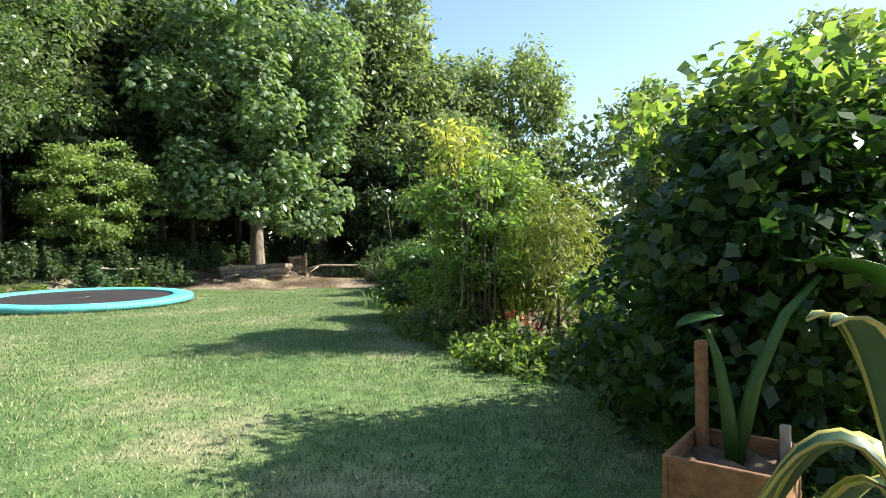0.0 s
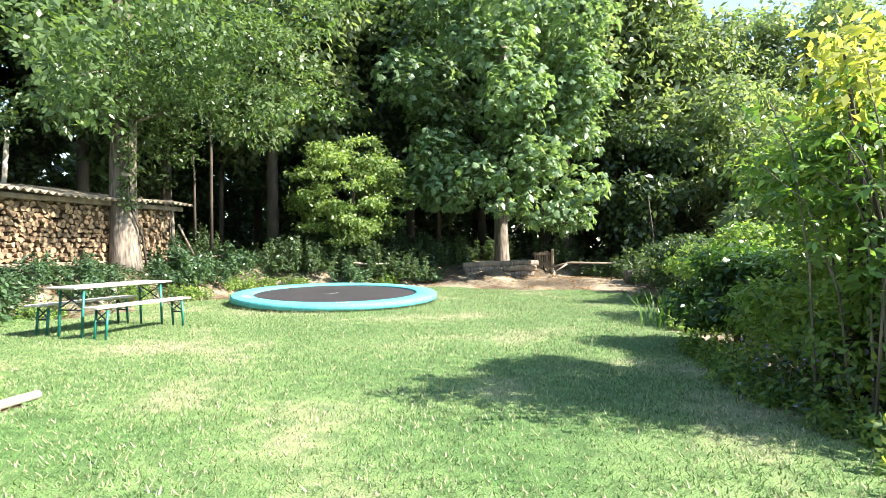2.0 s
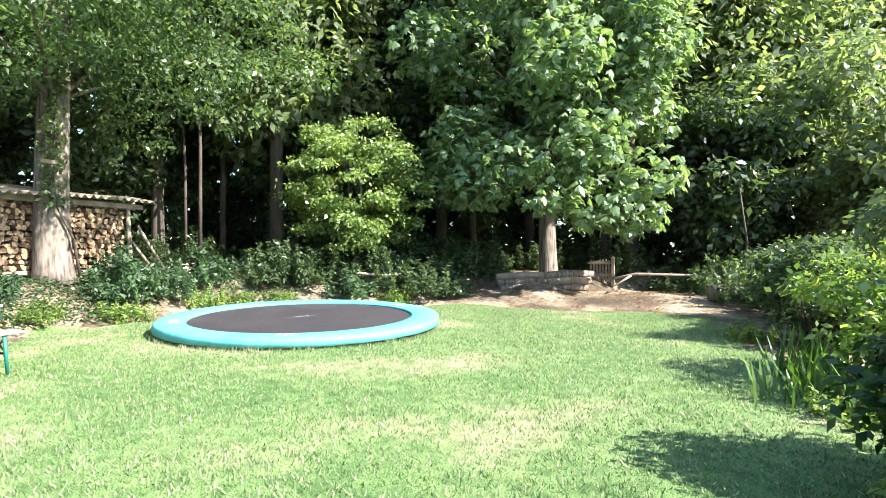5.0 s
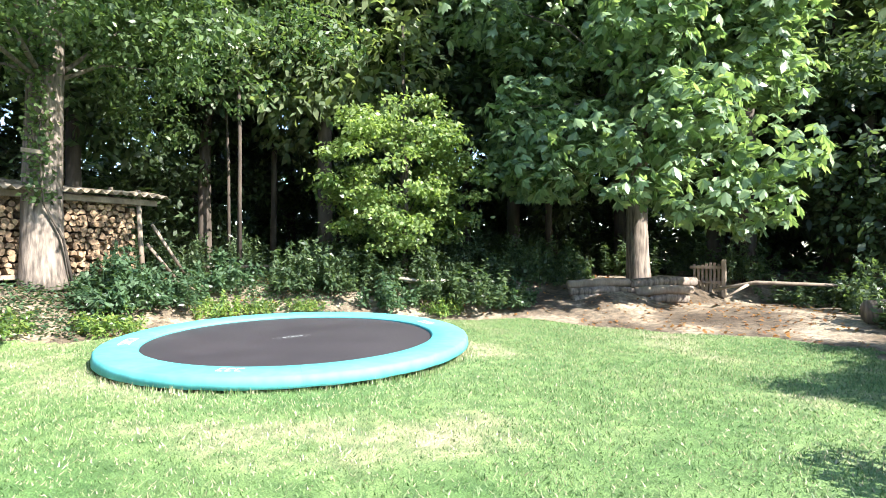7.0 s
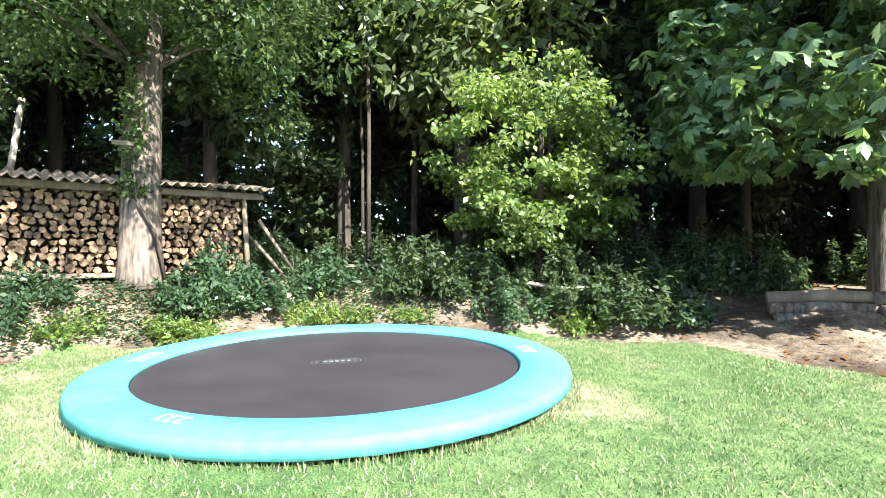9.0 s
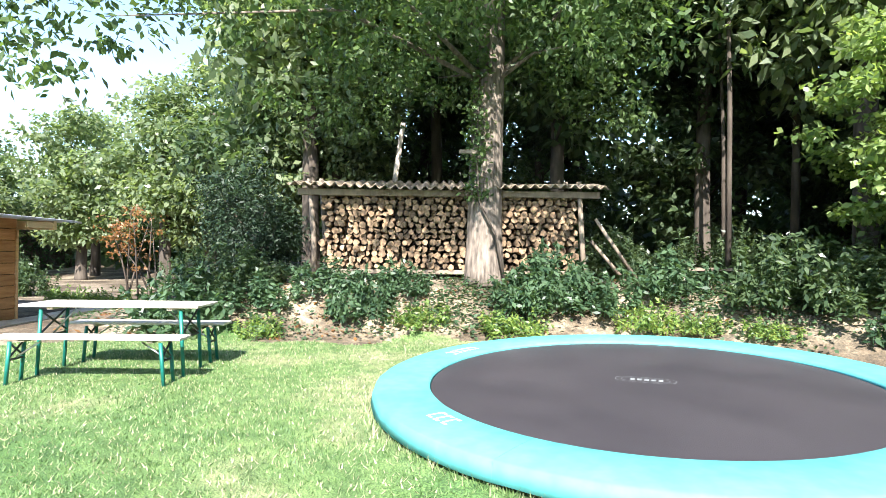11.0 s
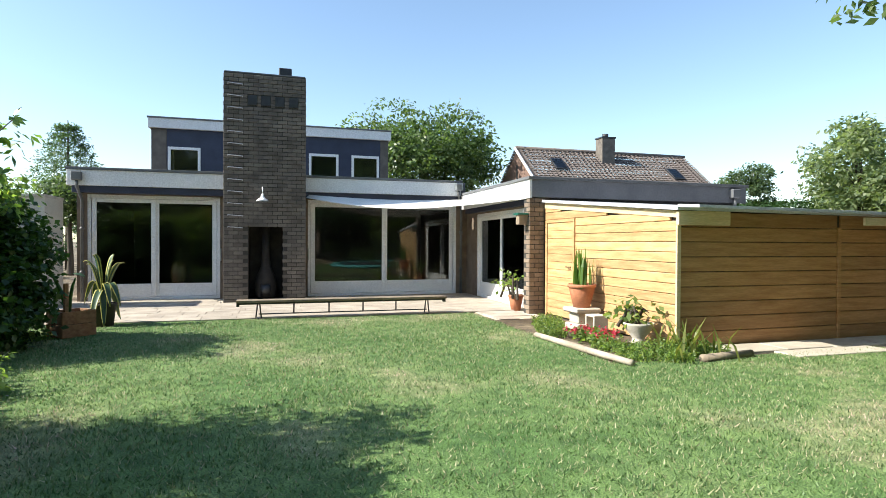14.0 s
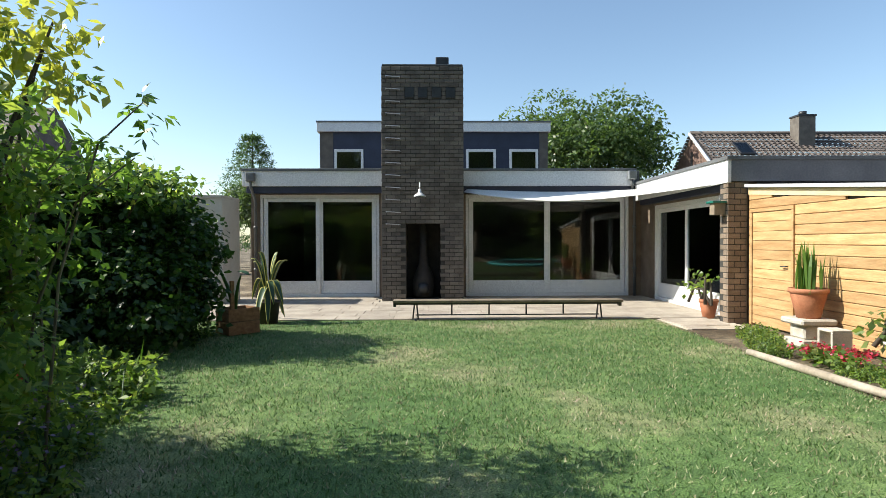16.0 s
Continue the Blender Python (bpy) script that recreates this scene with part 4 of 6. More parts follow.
ag = thing("agave", (-1.59, -4.29, 0), "variegated agave with arching yellow-edged leaves in a dark pot", "plant")
lathe("pot", (-1.59, -4.29, 0), [(0.15, 0), (0.19, 0.34), (0.205, 0.35), (0.205, 0.39), (0.18, 0.39), (0.175, 0.36), (0.001, 0.365)], SOOT, ag, 24, "dark plastic pot")
random.seed(4)
for k in range(16):
    a = k * 2.39996 + 0.4
    rise = (0.76, 0.66, 0.36, 0.24)[k % 4] * (0.9 + 0.2 * random.random())
    reach = (0.14, 0.28, 0.42, 0.52)[k % 4] * (0.85 + 0.3 * random.random())
    curl = (0.0, 0.1, 0.85, 1.35)[k % 4]
    pts, ws = [], []
    for i in range(13):
        f = i / 12
        r = 0.03 + reach * f ** (1.1 + 0.5 * curl) - 0.10 * curl * max(0, f - 0.7)
        w = math.sin(f * (1 + curl * 1.2) * math.pi / 2)
        z = 0.38 + (rise if w > 0 else 0.42) * w
        z = max(z, 0.05)
        pts.append((-1.59 + r * math.cos(a), -4.29 + r * math.sin(a), z))
        ws.append(0.060 * (0.55 + 0.9 * f) * (1 - f ** 3) + 0.003)
    bm = bmesh.new()
    ribbon(bm, pts, ws, 0.35)
    lf = part("leaf", bm, AGAVE_G, ag, "grey-green leaf with yellow margins", True)
    lf.data.materials.append(AGAVE_Y)
    for k2, f in enumerate(lf.data.polygons):
        f.material_index = 1 if k2 % 4 in (0, 3) else 0
    lf.modifiers.new("thick", "SOLIDIFY").thickness = 0.007

al = thing("alocasia", (-1.78, -5.33, 0.31), "broad-leaved plant with tall fleshy stalks in the planter", "plant")
for k, (dx, dy, h, s) in enumerate(((-0.36, 0.05, 0.78, 0.22), (0.10, -0.02, 0.56, 0.10))):
    base = Vector((-1.78, -5.33, 0.31))
    top = base + Vector((dx, dy, h))
    stalk = tube("stalk", [base, base + Vector((dx * 0.25, dy * 0.25, h * 0.45)), base + Vector((dx * 0.6, dy * 0.6, h * 0.8)), top], [0.035, 0.028, 0.02, 0.012], ALOCASIA, al, 8, "pale green fleshy stalk")
    bm = bmesh.new()
    out = Vector((dx, dy, 0)).normalized()
    lat = Vector((-out.y, out.x, 0))
    mid = []
    rows = []
    for i in range(11):
        f = i / 10
        c = top + out * (s * 1.7 * (f - 0.25)) + Vector((0, 0, 0.06 - 0.55 * s * f * f))
        w = s * (math.sin(math.pi * min(1, 0.18 + 0.82 * f)) ** 0.75) * (1.0 + 0.05 * math.sin(i * 2.6))
        rows.append([bm.verts.new(c + lat * w * q + Vector((0, 0, 0.10 * s * abs(q)))) for q in (-1, -0.5, 0, 0.5, 1)])
    for a, b in zip(rows, rows[1:]):
        for q in range(4):
            bm.faces.new((a[q], b[q], b[q + 1], a[q + 1]))
    lf = part("leaf", bm, ALOCASIA, stalk, "broad ribbed leaf", True)
    lf.modifiers.new("thick", "SOLIDIFY").thickness = 0.003


# ---- pots on and beside the flower bed ----
def clay_pot(name, at, r, h, label):
    ob = thing(name, at, label, "pot")
    lathe("body", at, [(r * 0.62, 0), (r * 0.82, h * 0.45), (r * 0.98, h * 0.82), (r * 0.97, h * 0.84), (r * 1.08, h * 0.86), (r * 1.08, h), (r * 0.95, h), (r * 0.92, h * 0.8)], TERRACOTTA, ob, 28)
    lathe("soil", (at[0], at[1], at[2] + h * 0.8), [(0.001, 0), (r * 0.93, 0.0), (r * 0.93, 0.03), (0.001, 0.05)], SOIL, ob, 20)
    return ob


ped = thing("pedestal", (5.97, -6.52, 0), "cast stone pedestal beside the shed wall", "pedestal")
box("base", (5.77, -6.72, 0.0), (6.17, -6.32, 0.10), STONE, ped, 0.015)
box("shaft", (5.82, -6.67, 0.101), (6.12, -6.37, 0.28), STONE, ped, 0.02)
box("cap", (5.74, -6.75, 0.281), (6.20, -6.29, 0.36), STONE, ped, 0.02)
clay_pot("terracotta_pot", (5.97, -6.52, 0.36), 0.215, 0.38, "large terracotta pot standing on the stone pedestal")
clay_pot("terracotta_pot", (5.93, -3.95, 0.0), 0.15, 0.34, "terracotta pot on the terrace beside the brick pillar")
HBX, HBY = 5.83, -7.20
hb = thing("hollow_block", (HBX, HBY, 0), "square hollow clay block", "block")
for dy0, dy1, z0, z1 in ((-0.13, 0.13, 0.06, 0.09), (-0.13, 0.13, 0.29, 0.32), (-0.13, -0.095, 0.09, 0.29), (0.095, 0.13, 0.09, 0.29)):
    box("side", (HBX - 0.12, HBY + dy0, z0), (HBX + 0.12, HBY + dy1, z1), STONE, hb, 0.006)
box("base", (HBX - 0.10, HBY - 0.11, 0.0), (HBX + 0.10, HBY + 0.11, 0.06), STONE, hb, 0.006)
up_ = thing("stone_urn", (5.92, -8.12, 0), "weathered stone urn with a leafy plant", "urn")
lathe("bowl", (5.92, -8.12, 0), [(0.11, 0), (0.12, 0.05), (0.085, 0.08), (0.09, 0.12), (0.17, 0.22), (0.20, 0.29), (0.21, 0.32), (0.185, 0.32), (0.16, 0.26)], STONE, up_, 26)

# birch pole edging the bed
pole = thing("edging_log", (5.15, -8.0, 0), "pale bark-covered log edging the flower bed", "log")
tube("log", [(4.84, -7.15, 0.05), (4.87, -7.9, 0.055), (4.93, -8.6, 0.05), (5.00, -9.3, 0.05)], [0.036, 0.043, 0.042, 0.038], OLDWOOD, pole, 10)
pole2 = thing("edging_log", (5.9, -9.2, 0), "short grey log edging the flower bed", "log")
tube("log", [(5.95, -9.30, 0.05), (6.8, -9.18, 0.05)], [0.05, 0.045], GREYWOOD, pole2, 10)

# ---- fittings on the house ----
lamp = thing("wall_lamp", (0.86, -1.0, 2.35), "white enamel barn lamp on the chimney", "lamp")
tube("arm", [(0.86, -0.97, 2.58), (0.86, -1.16, 2.66), (0.86, -1.26, 2.60), (0.86, -1.26, 2.48)], 0.012, WHITE, lamp, 8)
lathe("shade", (0.86, -1.26, 2.34), [(0.135, 0.0), (0.12, 0.03), (0.06, 0.07), (0.035, 0.10), (0.03, 0.16), (0.02, 0.16), (0.028, 0.09), (0.11, 0.024), (0.128, 0.0)], WHITE, lamp, 24, "white enamel shade")
lathe("bulb", (0.86, -1.26, 2.31), [(0.02, 0), (0.035, 0.03), (0.03, 0.08), (0.015, 0.12)], GLASS, lamp, 14)
for x, y, zt, nm in ((-3.08, -0.43, 2.76, "a"), (5.82, -0.45, 2.80, "b")):
    d = thing("downpipe", (x, y, 0), "grey downpipe with a hopper head below the roof edge", "downpipe")
    bm = add_box(bmesh.new(), (x - 0.10, y - 0.07, zt), (x + 0.10, y + 0.06, zt + 0.20), 0.015)
    part("hopper", bm, CHROME if nm == "b" else ZINC, d)
    wall_y = -0.06
    px = x if nm == "a" else 6.02
    tube("pipe", [(x, y, zt), (x, y, zt - 0.12), (px, wall_y, zt - 0.40), (px, wall_y, 0.0)], 0.035, ZINC, d, 10)
    for z in (0.7, 1.7):
        tube("bracket", [(px, wall_y - 0.045, z), (px, 0.02, z)], 0.042, ZINC, d, 8)
nd = thing("downpipe", (10.85, -4.62, 1.9), "grey downpipe with a hopper head on the side wing", "downpipe")
box("hopper", (10.74, -4.72, 2.42), (10.96, -4.585, 2.62), ZINC, nd, 0.015)
tube("pipe", [(10.85, -4.66, 2.42), (10.85, -4.66, 2.3), (10.93, -4.48, 2.18), (10.93, -4.48, 0.0)], 0.035, ZINC, nd, 10)
bh = thing("bird_box", (5.85, -4.44, 1.85), "small wooden bird box with a green roof on the pillar", "bird box")
box("body", (5.74, -4.52, 1.78), (5.928, -4.36, 1.97), GREYWOOD, bh)
box("roof", (5.70, -4.56, 1.972), (5.928, -4.32, 2.005), GREENMETAL, bh, 0.004, "green roof", m=None)
# shade sail stretched from the chimney to the wing
sail = bmesh.new()
A, B, C_, D = Vector((1.86, -0.55, 2.50)), Vector((1.95, -0.42, 2.58)), Vector((5.97, -0.55, 2.56)), Vector((5.97, -4.1, 2.32))
N = 14
g = [[None] * (N + 1) for _ in range(N + 1)]
for i in range(N + 1):
    for j in range(N + 1):
        u, v = i / N, j / N
        p = A.lerp(D, u).lerp(B.lerp(C_, u), v)
        p.z -= 0.20 * math.sin(math.pi * u) * (1 - 0.7 * v)
        p.y += 0.55 * math.sin(math.pi * u) * (1 - v)
        g[i][j] = sail.verts.new(p)
for i in range(N):
    for j in range(N):
        sail.faces.new((g[i][j], g[i + 1][j], g[i + 1][j + 1], g[i][j + 1]))
so = thing("shade_sail", (4, -1, 2.4), "white shade sail stretched below the roof edge", "shade sail")
cl = part("cloth", sail, CLOTH, so, smooth=True)
cl.modifiers.new("thick", "SOLIDIFY").thickness = 0.004
tube("rope", [(6.0, -4.12, 2.32), (6.10, -4.30, 2.34)], 0.006, DARKMETAL, so, 6)
tube("rope", [(1.80, -0.7, 2.50), (1.87, -0.55, 2.50)], 0.006, DARKMETAL, so, 6)
tube("rope", [(5.96, -0.54, 2.56), (6.0, -0.42, 2.60)], 0.006, DARKMETAL, so, 6)

# ---- wood store ----
WX, WY0, WY1 = 12.03, -18.72, -13.82
store = thing("wood_store", (12.6, -16.3, 0.78), "open timber wood store with a mossy corrugated roof", "wood store")
for x, h in ((WX, 2.62), (13.1, 2.75)):
    for y, dy in ((WY0, 0.10), (-16.3, 0.0), (WY1, 0.12)):
        if x == WX and y == -16.3:
            continue
        z0 = float(ground_z(x, y)) - 0.03
        tube("post", [(x, y - (0.02 if y == WY0 else 0), z0), (x + 0.02, y + dy * 0.3, 1.6), (x, y + dy, h)], [0.055, 0.05, 0.045], GREYWOOD, store, 8, "bark-grey round post")
for z, y0, y1 in ((2.42, -19.0, -13.5),):
    box("beam", (WX - 0.05, y0, z - 0.10), (WX + 0.02, y1, z + 0.02), GREYWOOD, store, 0.01, "rough timber beam")
    box("beam", (13.07, y0, z + 0.03), (13.14, y1, z + 0.14), GREYWOOD, store, 0.01)
box("floor_beam", (WX + 0.06, WY0 + 0.05, 0.90), (WX + 0.15, WY1 - 0.05, 0.98), GREYWOOD, store, 0.01, "rough timber bearer")
box("floor_beam", (12.95, WY0 + 0.05, 0.90), (13.04, WY1 - 0.05, 0.98), GREYWOOD, store, 0.01)
for y in (-18.2, -17.5, -15.4, -14.4):
    box("foot_block", (WX + 0.05, y - 0.07, 0.70), (WX + 0.2, y + 0.07, 0.90), GREYWOOD, store, 0.01)
bm = bmesh.new()
ny, nx = 220, 4
gr = []
for i in range(ny + 1):
    y = -19.10 + 5.72 * i / ny
    gr.append([bm.verts.new((11.68 + 1.95 * j / nx, y, 2.475 + 0.07 * j + 0.034 * math.cos(2 * math.pi * (y + 19) / 0.177) + 0.03 * math.sin(y * 1.3 + j))) for j in range(nx + 1)])
for i in range(ny):
    for j in range(nx):
        bm.faces.new((gr[i][j], gr[i + 1][j], gr[i + 1][j + 1], gr[i][j + 1]))
cor = part("roof", bm, SHEETING, store, "mossy corrugated sheets", True)
cor.modifiers.new("thick", "SOLIDIFY").thickness = 0.012
for k, (y0, z0, y1, z1) in enumerate(((-18.95, 1.95, -19.75, 0.82), (-18.9, 1.55, -19.55, 0.80))):
    tube("prop", [(12.1 + 0.1 * k, y0, z0), (12.1 + 0.1 * k, y1, z1)], 0.035, GREYWOOD, store, 6, "leaning timber prop")
box("back_board", (13.16, WY0, 0.9), (13.19, WY1, 2.5), GREYWOOD, store, 0, "dark back boarding")

wood = thing("firewood_stack", (12.5, -16.3, 0.98), "stack of split firewood with pale cut ends", "firewood")
random.seed(11)
shapes = []
for k in range(14):
    bm = bmesh.new()
    kind = k % 3
    if kind == 0:
        a0, a1 = 0, math.pi * 2
        ring = [(math.cos(a) * (0.9 + 0.2 * random.random()), math.sin(a) * (0.9 + 0.2 * random.random())) for a in [2 * math.pi * q / 7 for q in range(7)]]
    elif kind == 1:
        ring = [(-0.9, -0.65)] + [(1.0 * math.cos(a), 1.3 * math.sin(a) - 0.65) for a in [math.pi * q / 4 * (0.95 + 0.1 * random.random()) for q in range(0, 5)]]
    else:
        ring = [(-1.0, -0.7 + 0.3 * random.random()), (0.95, -0.8), (0.9 - 0.4 * random.random(), 0.5), (0.0, 1.05), (-0.8, 0.6)]
    fr = [bm.verts.new((0.0, y * 0.07, z * 0.07)) for y, z in ring]
    bk = [bm.verts.new((0.42, y * 0.068, z * 0.068)) for y, z in ring]
    bm.faces.new(fr)
    for q in range(len(ring)):
        bm.faces.new((fr[q], fr[(q + 1) % len(ring)], bk[(q + 1) % len(ring)], bk[q]))
    bmesh.ops.recalc_face_normals(bm, faces=bm.faces[:])
    me = bpy.data.meshes.new("log")
    bm.to_mesh(me)
    bm.free()
    me.materials.append(CUTWOOD)
    shapes.append(me)
spots = []
z = 1.045
row = 0
while z < 2.36:
    y = WY0 + 0.13 + (0.06 if row % 2 else 0)
    while y < WY1 - 0.10:
        spots.append((y + random.uniform(-0.02, 0.02), z + random.uniform(-0.02, 0.02)))
        y += random.uniform(0.105, 0.15)
    z += 0.108
    row += 1
near = sorted(spots, key=lambda s: abs(s[0] + 17.6) + 0.2 * abs(s[1] - 1.7))
rest_v, rest_f = [], []
for k, (y, z) in enumerate(near):
    me = shapes[random.randrange(14)]
    m = pose(WX + 0.10 + random.uniform(-0.07, 0.06), y, z, random.uniform(0, 360), random.uniform(-4, 4), random.uniform(-5, 5)) @ Matrix.Diagonal((1, *(random.uniform(0.70, 1.10),) * 2, 1))
    if k < 300:
        o = new("log", me)
        o.parent = wood
        o.matrix_basis = Matrix.Translation(-origin(wood)) @ m
    else:
        b0 = len(rest_v)
        rest_v += [tuple(m @ v.co) for v in me.vertices]
        rest_f += [tuple(b0 + i for i in p.vertices) for p in me.polygons]
me = bpy.data.meshes.new("firewood_rest")
me.from_pydata(rest_v, [], rest_f)
tagged(finish("firewood_rest", me, CUTWOOD, wood), kind="stuff")
# no logs here: a dark filler whose colour gives the shade between the ends
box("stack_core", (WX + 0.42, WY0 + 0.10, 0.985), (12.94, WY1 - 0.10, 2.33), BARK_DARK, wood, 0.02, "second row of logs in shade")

# ---- log seat, gate and stump at the wood's edge ----
pile = thing("log_pile", (4.1, -25.4, 0.3), "low pile of rough split timbers at the edge of the wood", "log pile")
for k, (x0, y0, x1, y1, z, r) in enumerate(((5.2, -24.35, 3.9, -25.45, 0.72, 0.10), (5.15, -24.3, 4.0, -25.3, 0.56, 0.09), (4.1, -25.2, 2.95, -26.25, 0.74, 0.11), (4.0, -25.2, 3.0, -26.1, 0.56, 0.11), (5.1, -24.35, 4.3, -25.1, 0.40, 0.13), (3.9, -25.4, 3.1, -26.1, 0.38, 0.13))):
    tube("timber", [(x0, y0, z - 0.05), ((x0 + x1) / 2, (y0 + y1) / 2, z), (x1, y1, z - 0.02)], [r, r * 1.05, r * 0.9], BARK if k % 3 else GREYWOOD, pile, 7, "grey weathered timber")
gate = thing("garden_gate", (3.4, -27.6, 0.45), "small slatted wooden gate in the wood", "gate")
for k in range(7):
    x = 2.64 + k * 0.09
    box("slat", (x, -27.62, 0.42), (x + 0.055, -27.595, 1.10 + 0.03 * math.sin(k)), GREYWOOD, gate)
for z in (0.62, 0.98):
    box("rail", (2.60, -27.592, z), (3.30, -27.56, z + 0.07), GREYWOOD, gate)
box("post", (2.50, -27.64, 0.3), (2.60, -27.54, 1.2), GREYWOOD, gate, 0.01)
stump = thing("log", (-0.5, -24.8, 0.15), "thick fallen log with a pale cut end", "log")
tube("trunk", [(-0.05, -24.5, 0.36), (-0.55, -24.8, 0.38), (-1.2, -25.1, 0.38)], [0.20, 0.21, 0.19], BARK, stump, 14)
br = thing("branch", (1.5, -26.4, 0.4), "long fallen branch lying on the sandy path", "branch")
tube("limb", [(2.6, -26.3, 0.55), (1.8, -26.5, 0.72), (0.0, -26.6, 0.70)], [0.025, 0.045, 0.03], GREYWOOD, br, 8)
tube("twig", [(1.9, -26.5, 0.7), (2.3, -26.0, 0.42)], [0.04, 0.02], GREYWOOD, br, 6)
lb2 = thing("bench_plank", (12.9, -21.5, 0.8), "grey plank bench on brick piers at the wood's edge", "bench")
box("plank", (12.5, -22.9, 1.0), (12.8, -20.5, 1.06), GREYWOOD, lb2, 0.008)
for y in (-22.6, -20.75):
    box("pier", (12.52, y - 0.12, 0.70), (12.78, y + 0.12, 1.0), STONE, lb2, 0.01)


# ---- plants ----
def unit(v):
    return v / np.maximum(np.linalg.norm(v, axis=-1, keepdims=True), 1e-9)


def leaves_at(p, out, size, rs, droop=0.35, aspect=0.5, spread=0.7, ratio=0.35):
    """Folded diamond leaves at points p, facing outward and up, tips hanging a little."""
    n = len(p)
    nrm = unit(out * 0.6 + np.array([0, 0, 0.75]) + rs.normal(0, spread, (n, 3)))
    d = unit(np.cross(nrm, rs.normal(0, 1, (n, 3))))
    d = unit(d + np.array([0, 0, -droop]) + out * 0.25)
    s = unit(np.cross(d, nrm))
    up = np.cross(s, d)
    L = (size * (1 + ratio * rs.uniform(-1, 1, n)))[:, None]
    tip = p + d * L
    mid = p + d * L * 0.45
    return np.stack([p, mid + s * L * aspect * 0.5 + up * L * 0.06, tip, mid - s * L * aspect * 0.5 + up * L * 0.06], 1)


def clump_points(clumps, n, rs, shell=0.55, spray=0.0):
    """Points in a set of ellipsoid clumps (x, y, z, rx, ry, rz), denser towards their skins, gathered in flat sprays."""
    c = np.asarray(clumps, float)
    w = c[:, 3] * c[:, 4] + c[:, 4] * c[:, 5]
    k = rs.choice(len(c), n, p=w / w.sum())
    d = unit(rs.normal(0, 1, (n, 3)))
    r = shell + (1.04 - shell) * rs.uniform(0, 1, n) ** 0.6
    p = c[k, :3] + d * c[k, 3:] * r[:, None]
    if spray:
        g = rs.integers(0, max(1, n // 9), n)
        p, d = p[g] + rs.normal(0, spray, (n, 3)) * np.array([1, 1, 0.45]), unit(d[g] + rs.normal(0, 0.3, (n, 3)))
    return p, d


def crown_clumps(centre, radii, count, rs, size=0.34, lower=-1.0):
    """Clumps spread through an ellipsoid crown, with gaps and an uneven skin."""
    out = []
    while len(out) < count:
        d = unit(rs.normal(0, 1, 3)) * rs.uniform(0.25, 1.0) ** 0.55
        if d[2] < lower:
            continue
        s = size * rs.uniform(0.6, 1.25)
        r = np.array(radii) * s
        out.append((*(np.array(centre) + d * np.array(radii) * (1 - s * 0.4)), r[0], r[1], r[2] * 0.62))
    return out


def trunk_mesh(bm, base, height, r, rs, limbs, lean=(0.0, 0.0), flare=1.22):
    """A tapered trunk with a root flare and limbs that reach to the clumps."""
    base = Vector(base)
    pts, rad = [], []
    for i in range(9):
        f = (i / 8) ** 1.7
        pts.append(base + Vector((lean[0] * f + 0.05 * r * math.sin(7 * f) * 4, lean[1] * f + 0.05 * r * math.cos(5 * f) * 4, height * f)))
        rad.append(r * (1 - 0.36 * f) * (1 + (flare - 1) * math.exp(-f * height * 2.6)))
    add_tube(bm, pts, rad, 12)
    for q in limbs:
        q = Vector(q[:3])
        f = min(0.95, max(0.40, (q.z - base.z) / height * rs.uniform(0.6, 0.9)))
        g_ = 8 * f ** (1 / 1.7)
        k = min(int(g_), 7)
        a = pts[k].lerp(pts[k + 1], g_ - k)
        r0 = rad[k] * 0.17
        m = a.lerp(q, 0.5) + Vector((0, 0, 0.12 * (q - a).length))
        add_tube(bm, [a, m, q], [r0, r0 * 0.5, 0.005], 6)


def tree(name, at, height, r, clumps, n, size, leaf, bark, label, seed, limbs=10, lean=(0, 0), trunk_top=0.8, droop=0.4, aspect=0.5, spread=0.7, palmate=False, category="tree"):
    rs = np.random.default_rng(seed)
    ob = thing(name, at, label, category)
    bm = bmesh.new()
    pick = rs.choice(len(clumps), min(limbs, len(clumps)), replace=False)
    trunk_mesh(bm, at, height * trunk_top, r, rs, [clumps[i] for i in pick], lean)
    part("trunk", bm, bark, ob, smooth=True)
    p, out = clump_points(clumps, n, rs, spray=0.0 if palmate else size * 1.0)
    if palmate:
        d0 = unit(np.cross(out + np.array([0, 0, 0.6]), rs.normal(0, 1, (n, 3))))
        nn = unit(out * 0.5 + np.array([0, 0, 0.8]) + rs.normal(0, 0.35, (n, 3)))
        d0 = unit(d0 - nn * (d0 * nn).sum(1, keepdims=True))
        s0 = np.cross(nn, d0)
        sets = []
        for a in (-1.25, -0.62, 0.0, 0.62, 1.25):
            L = (size * rs.uniform(0.75, 1.15, n) * (1 - 0.22 * abs(a)))[:, None]
            d = unit(d0 * math.cos(a) + s0 * math.sin(a) - nn * 0.45 + np.array([0, 0, -0.25]))
            s = unit(np.cross(d, nn))
            mid = p + d * L * 0.62
            sets.append(np.stack([p, mid + s * L * 0.19, p + d * L, mid - s * L * 0.19], 1))
        v = np.concatenate(sets)
    else:
        v = leaves_at(p, out, size, rs, droop, aspect, spread)
    quads("crown", v, leaf, ob)
    return ob


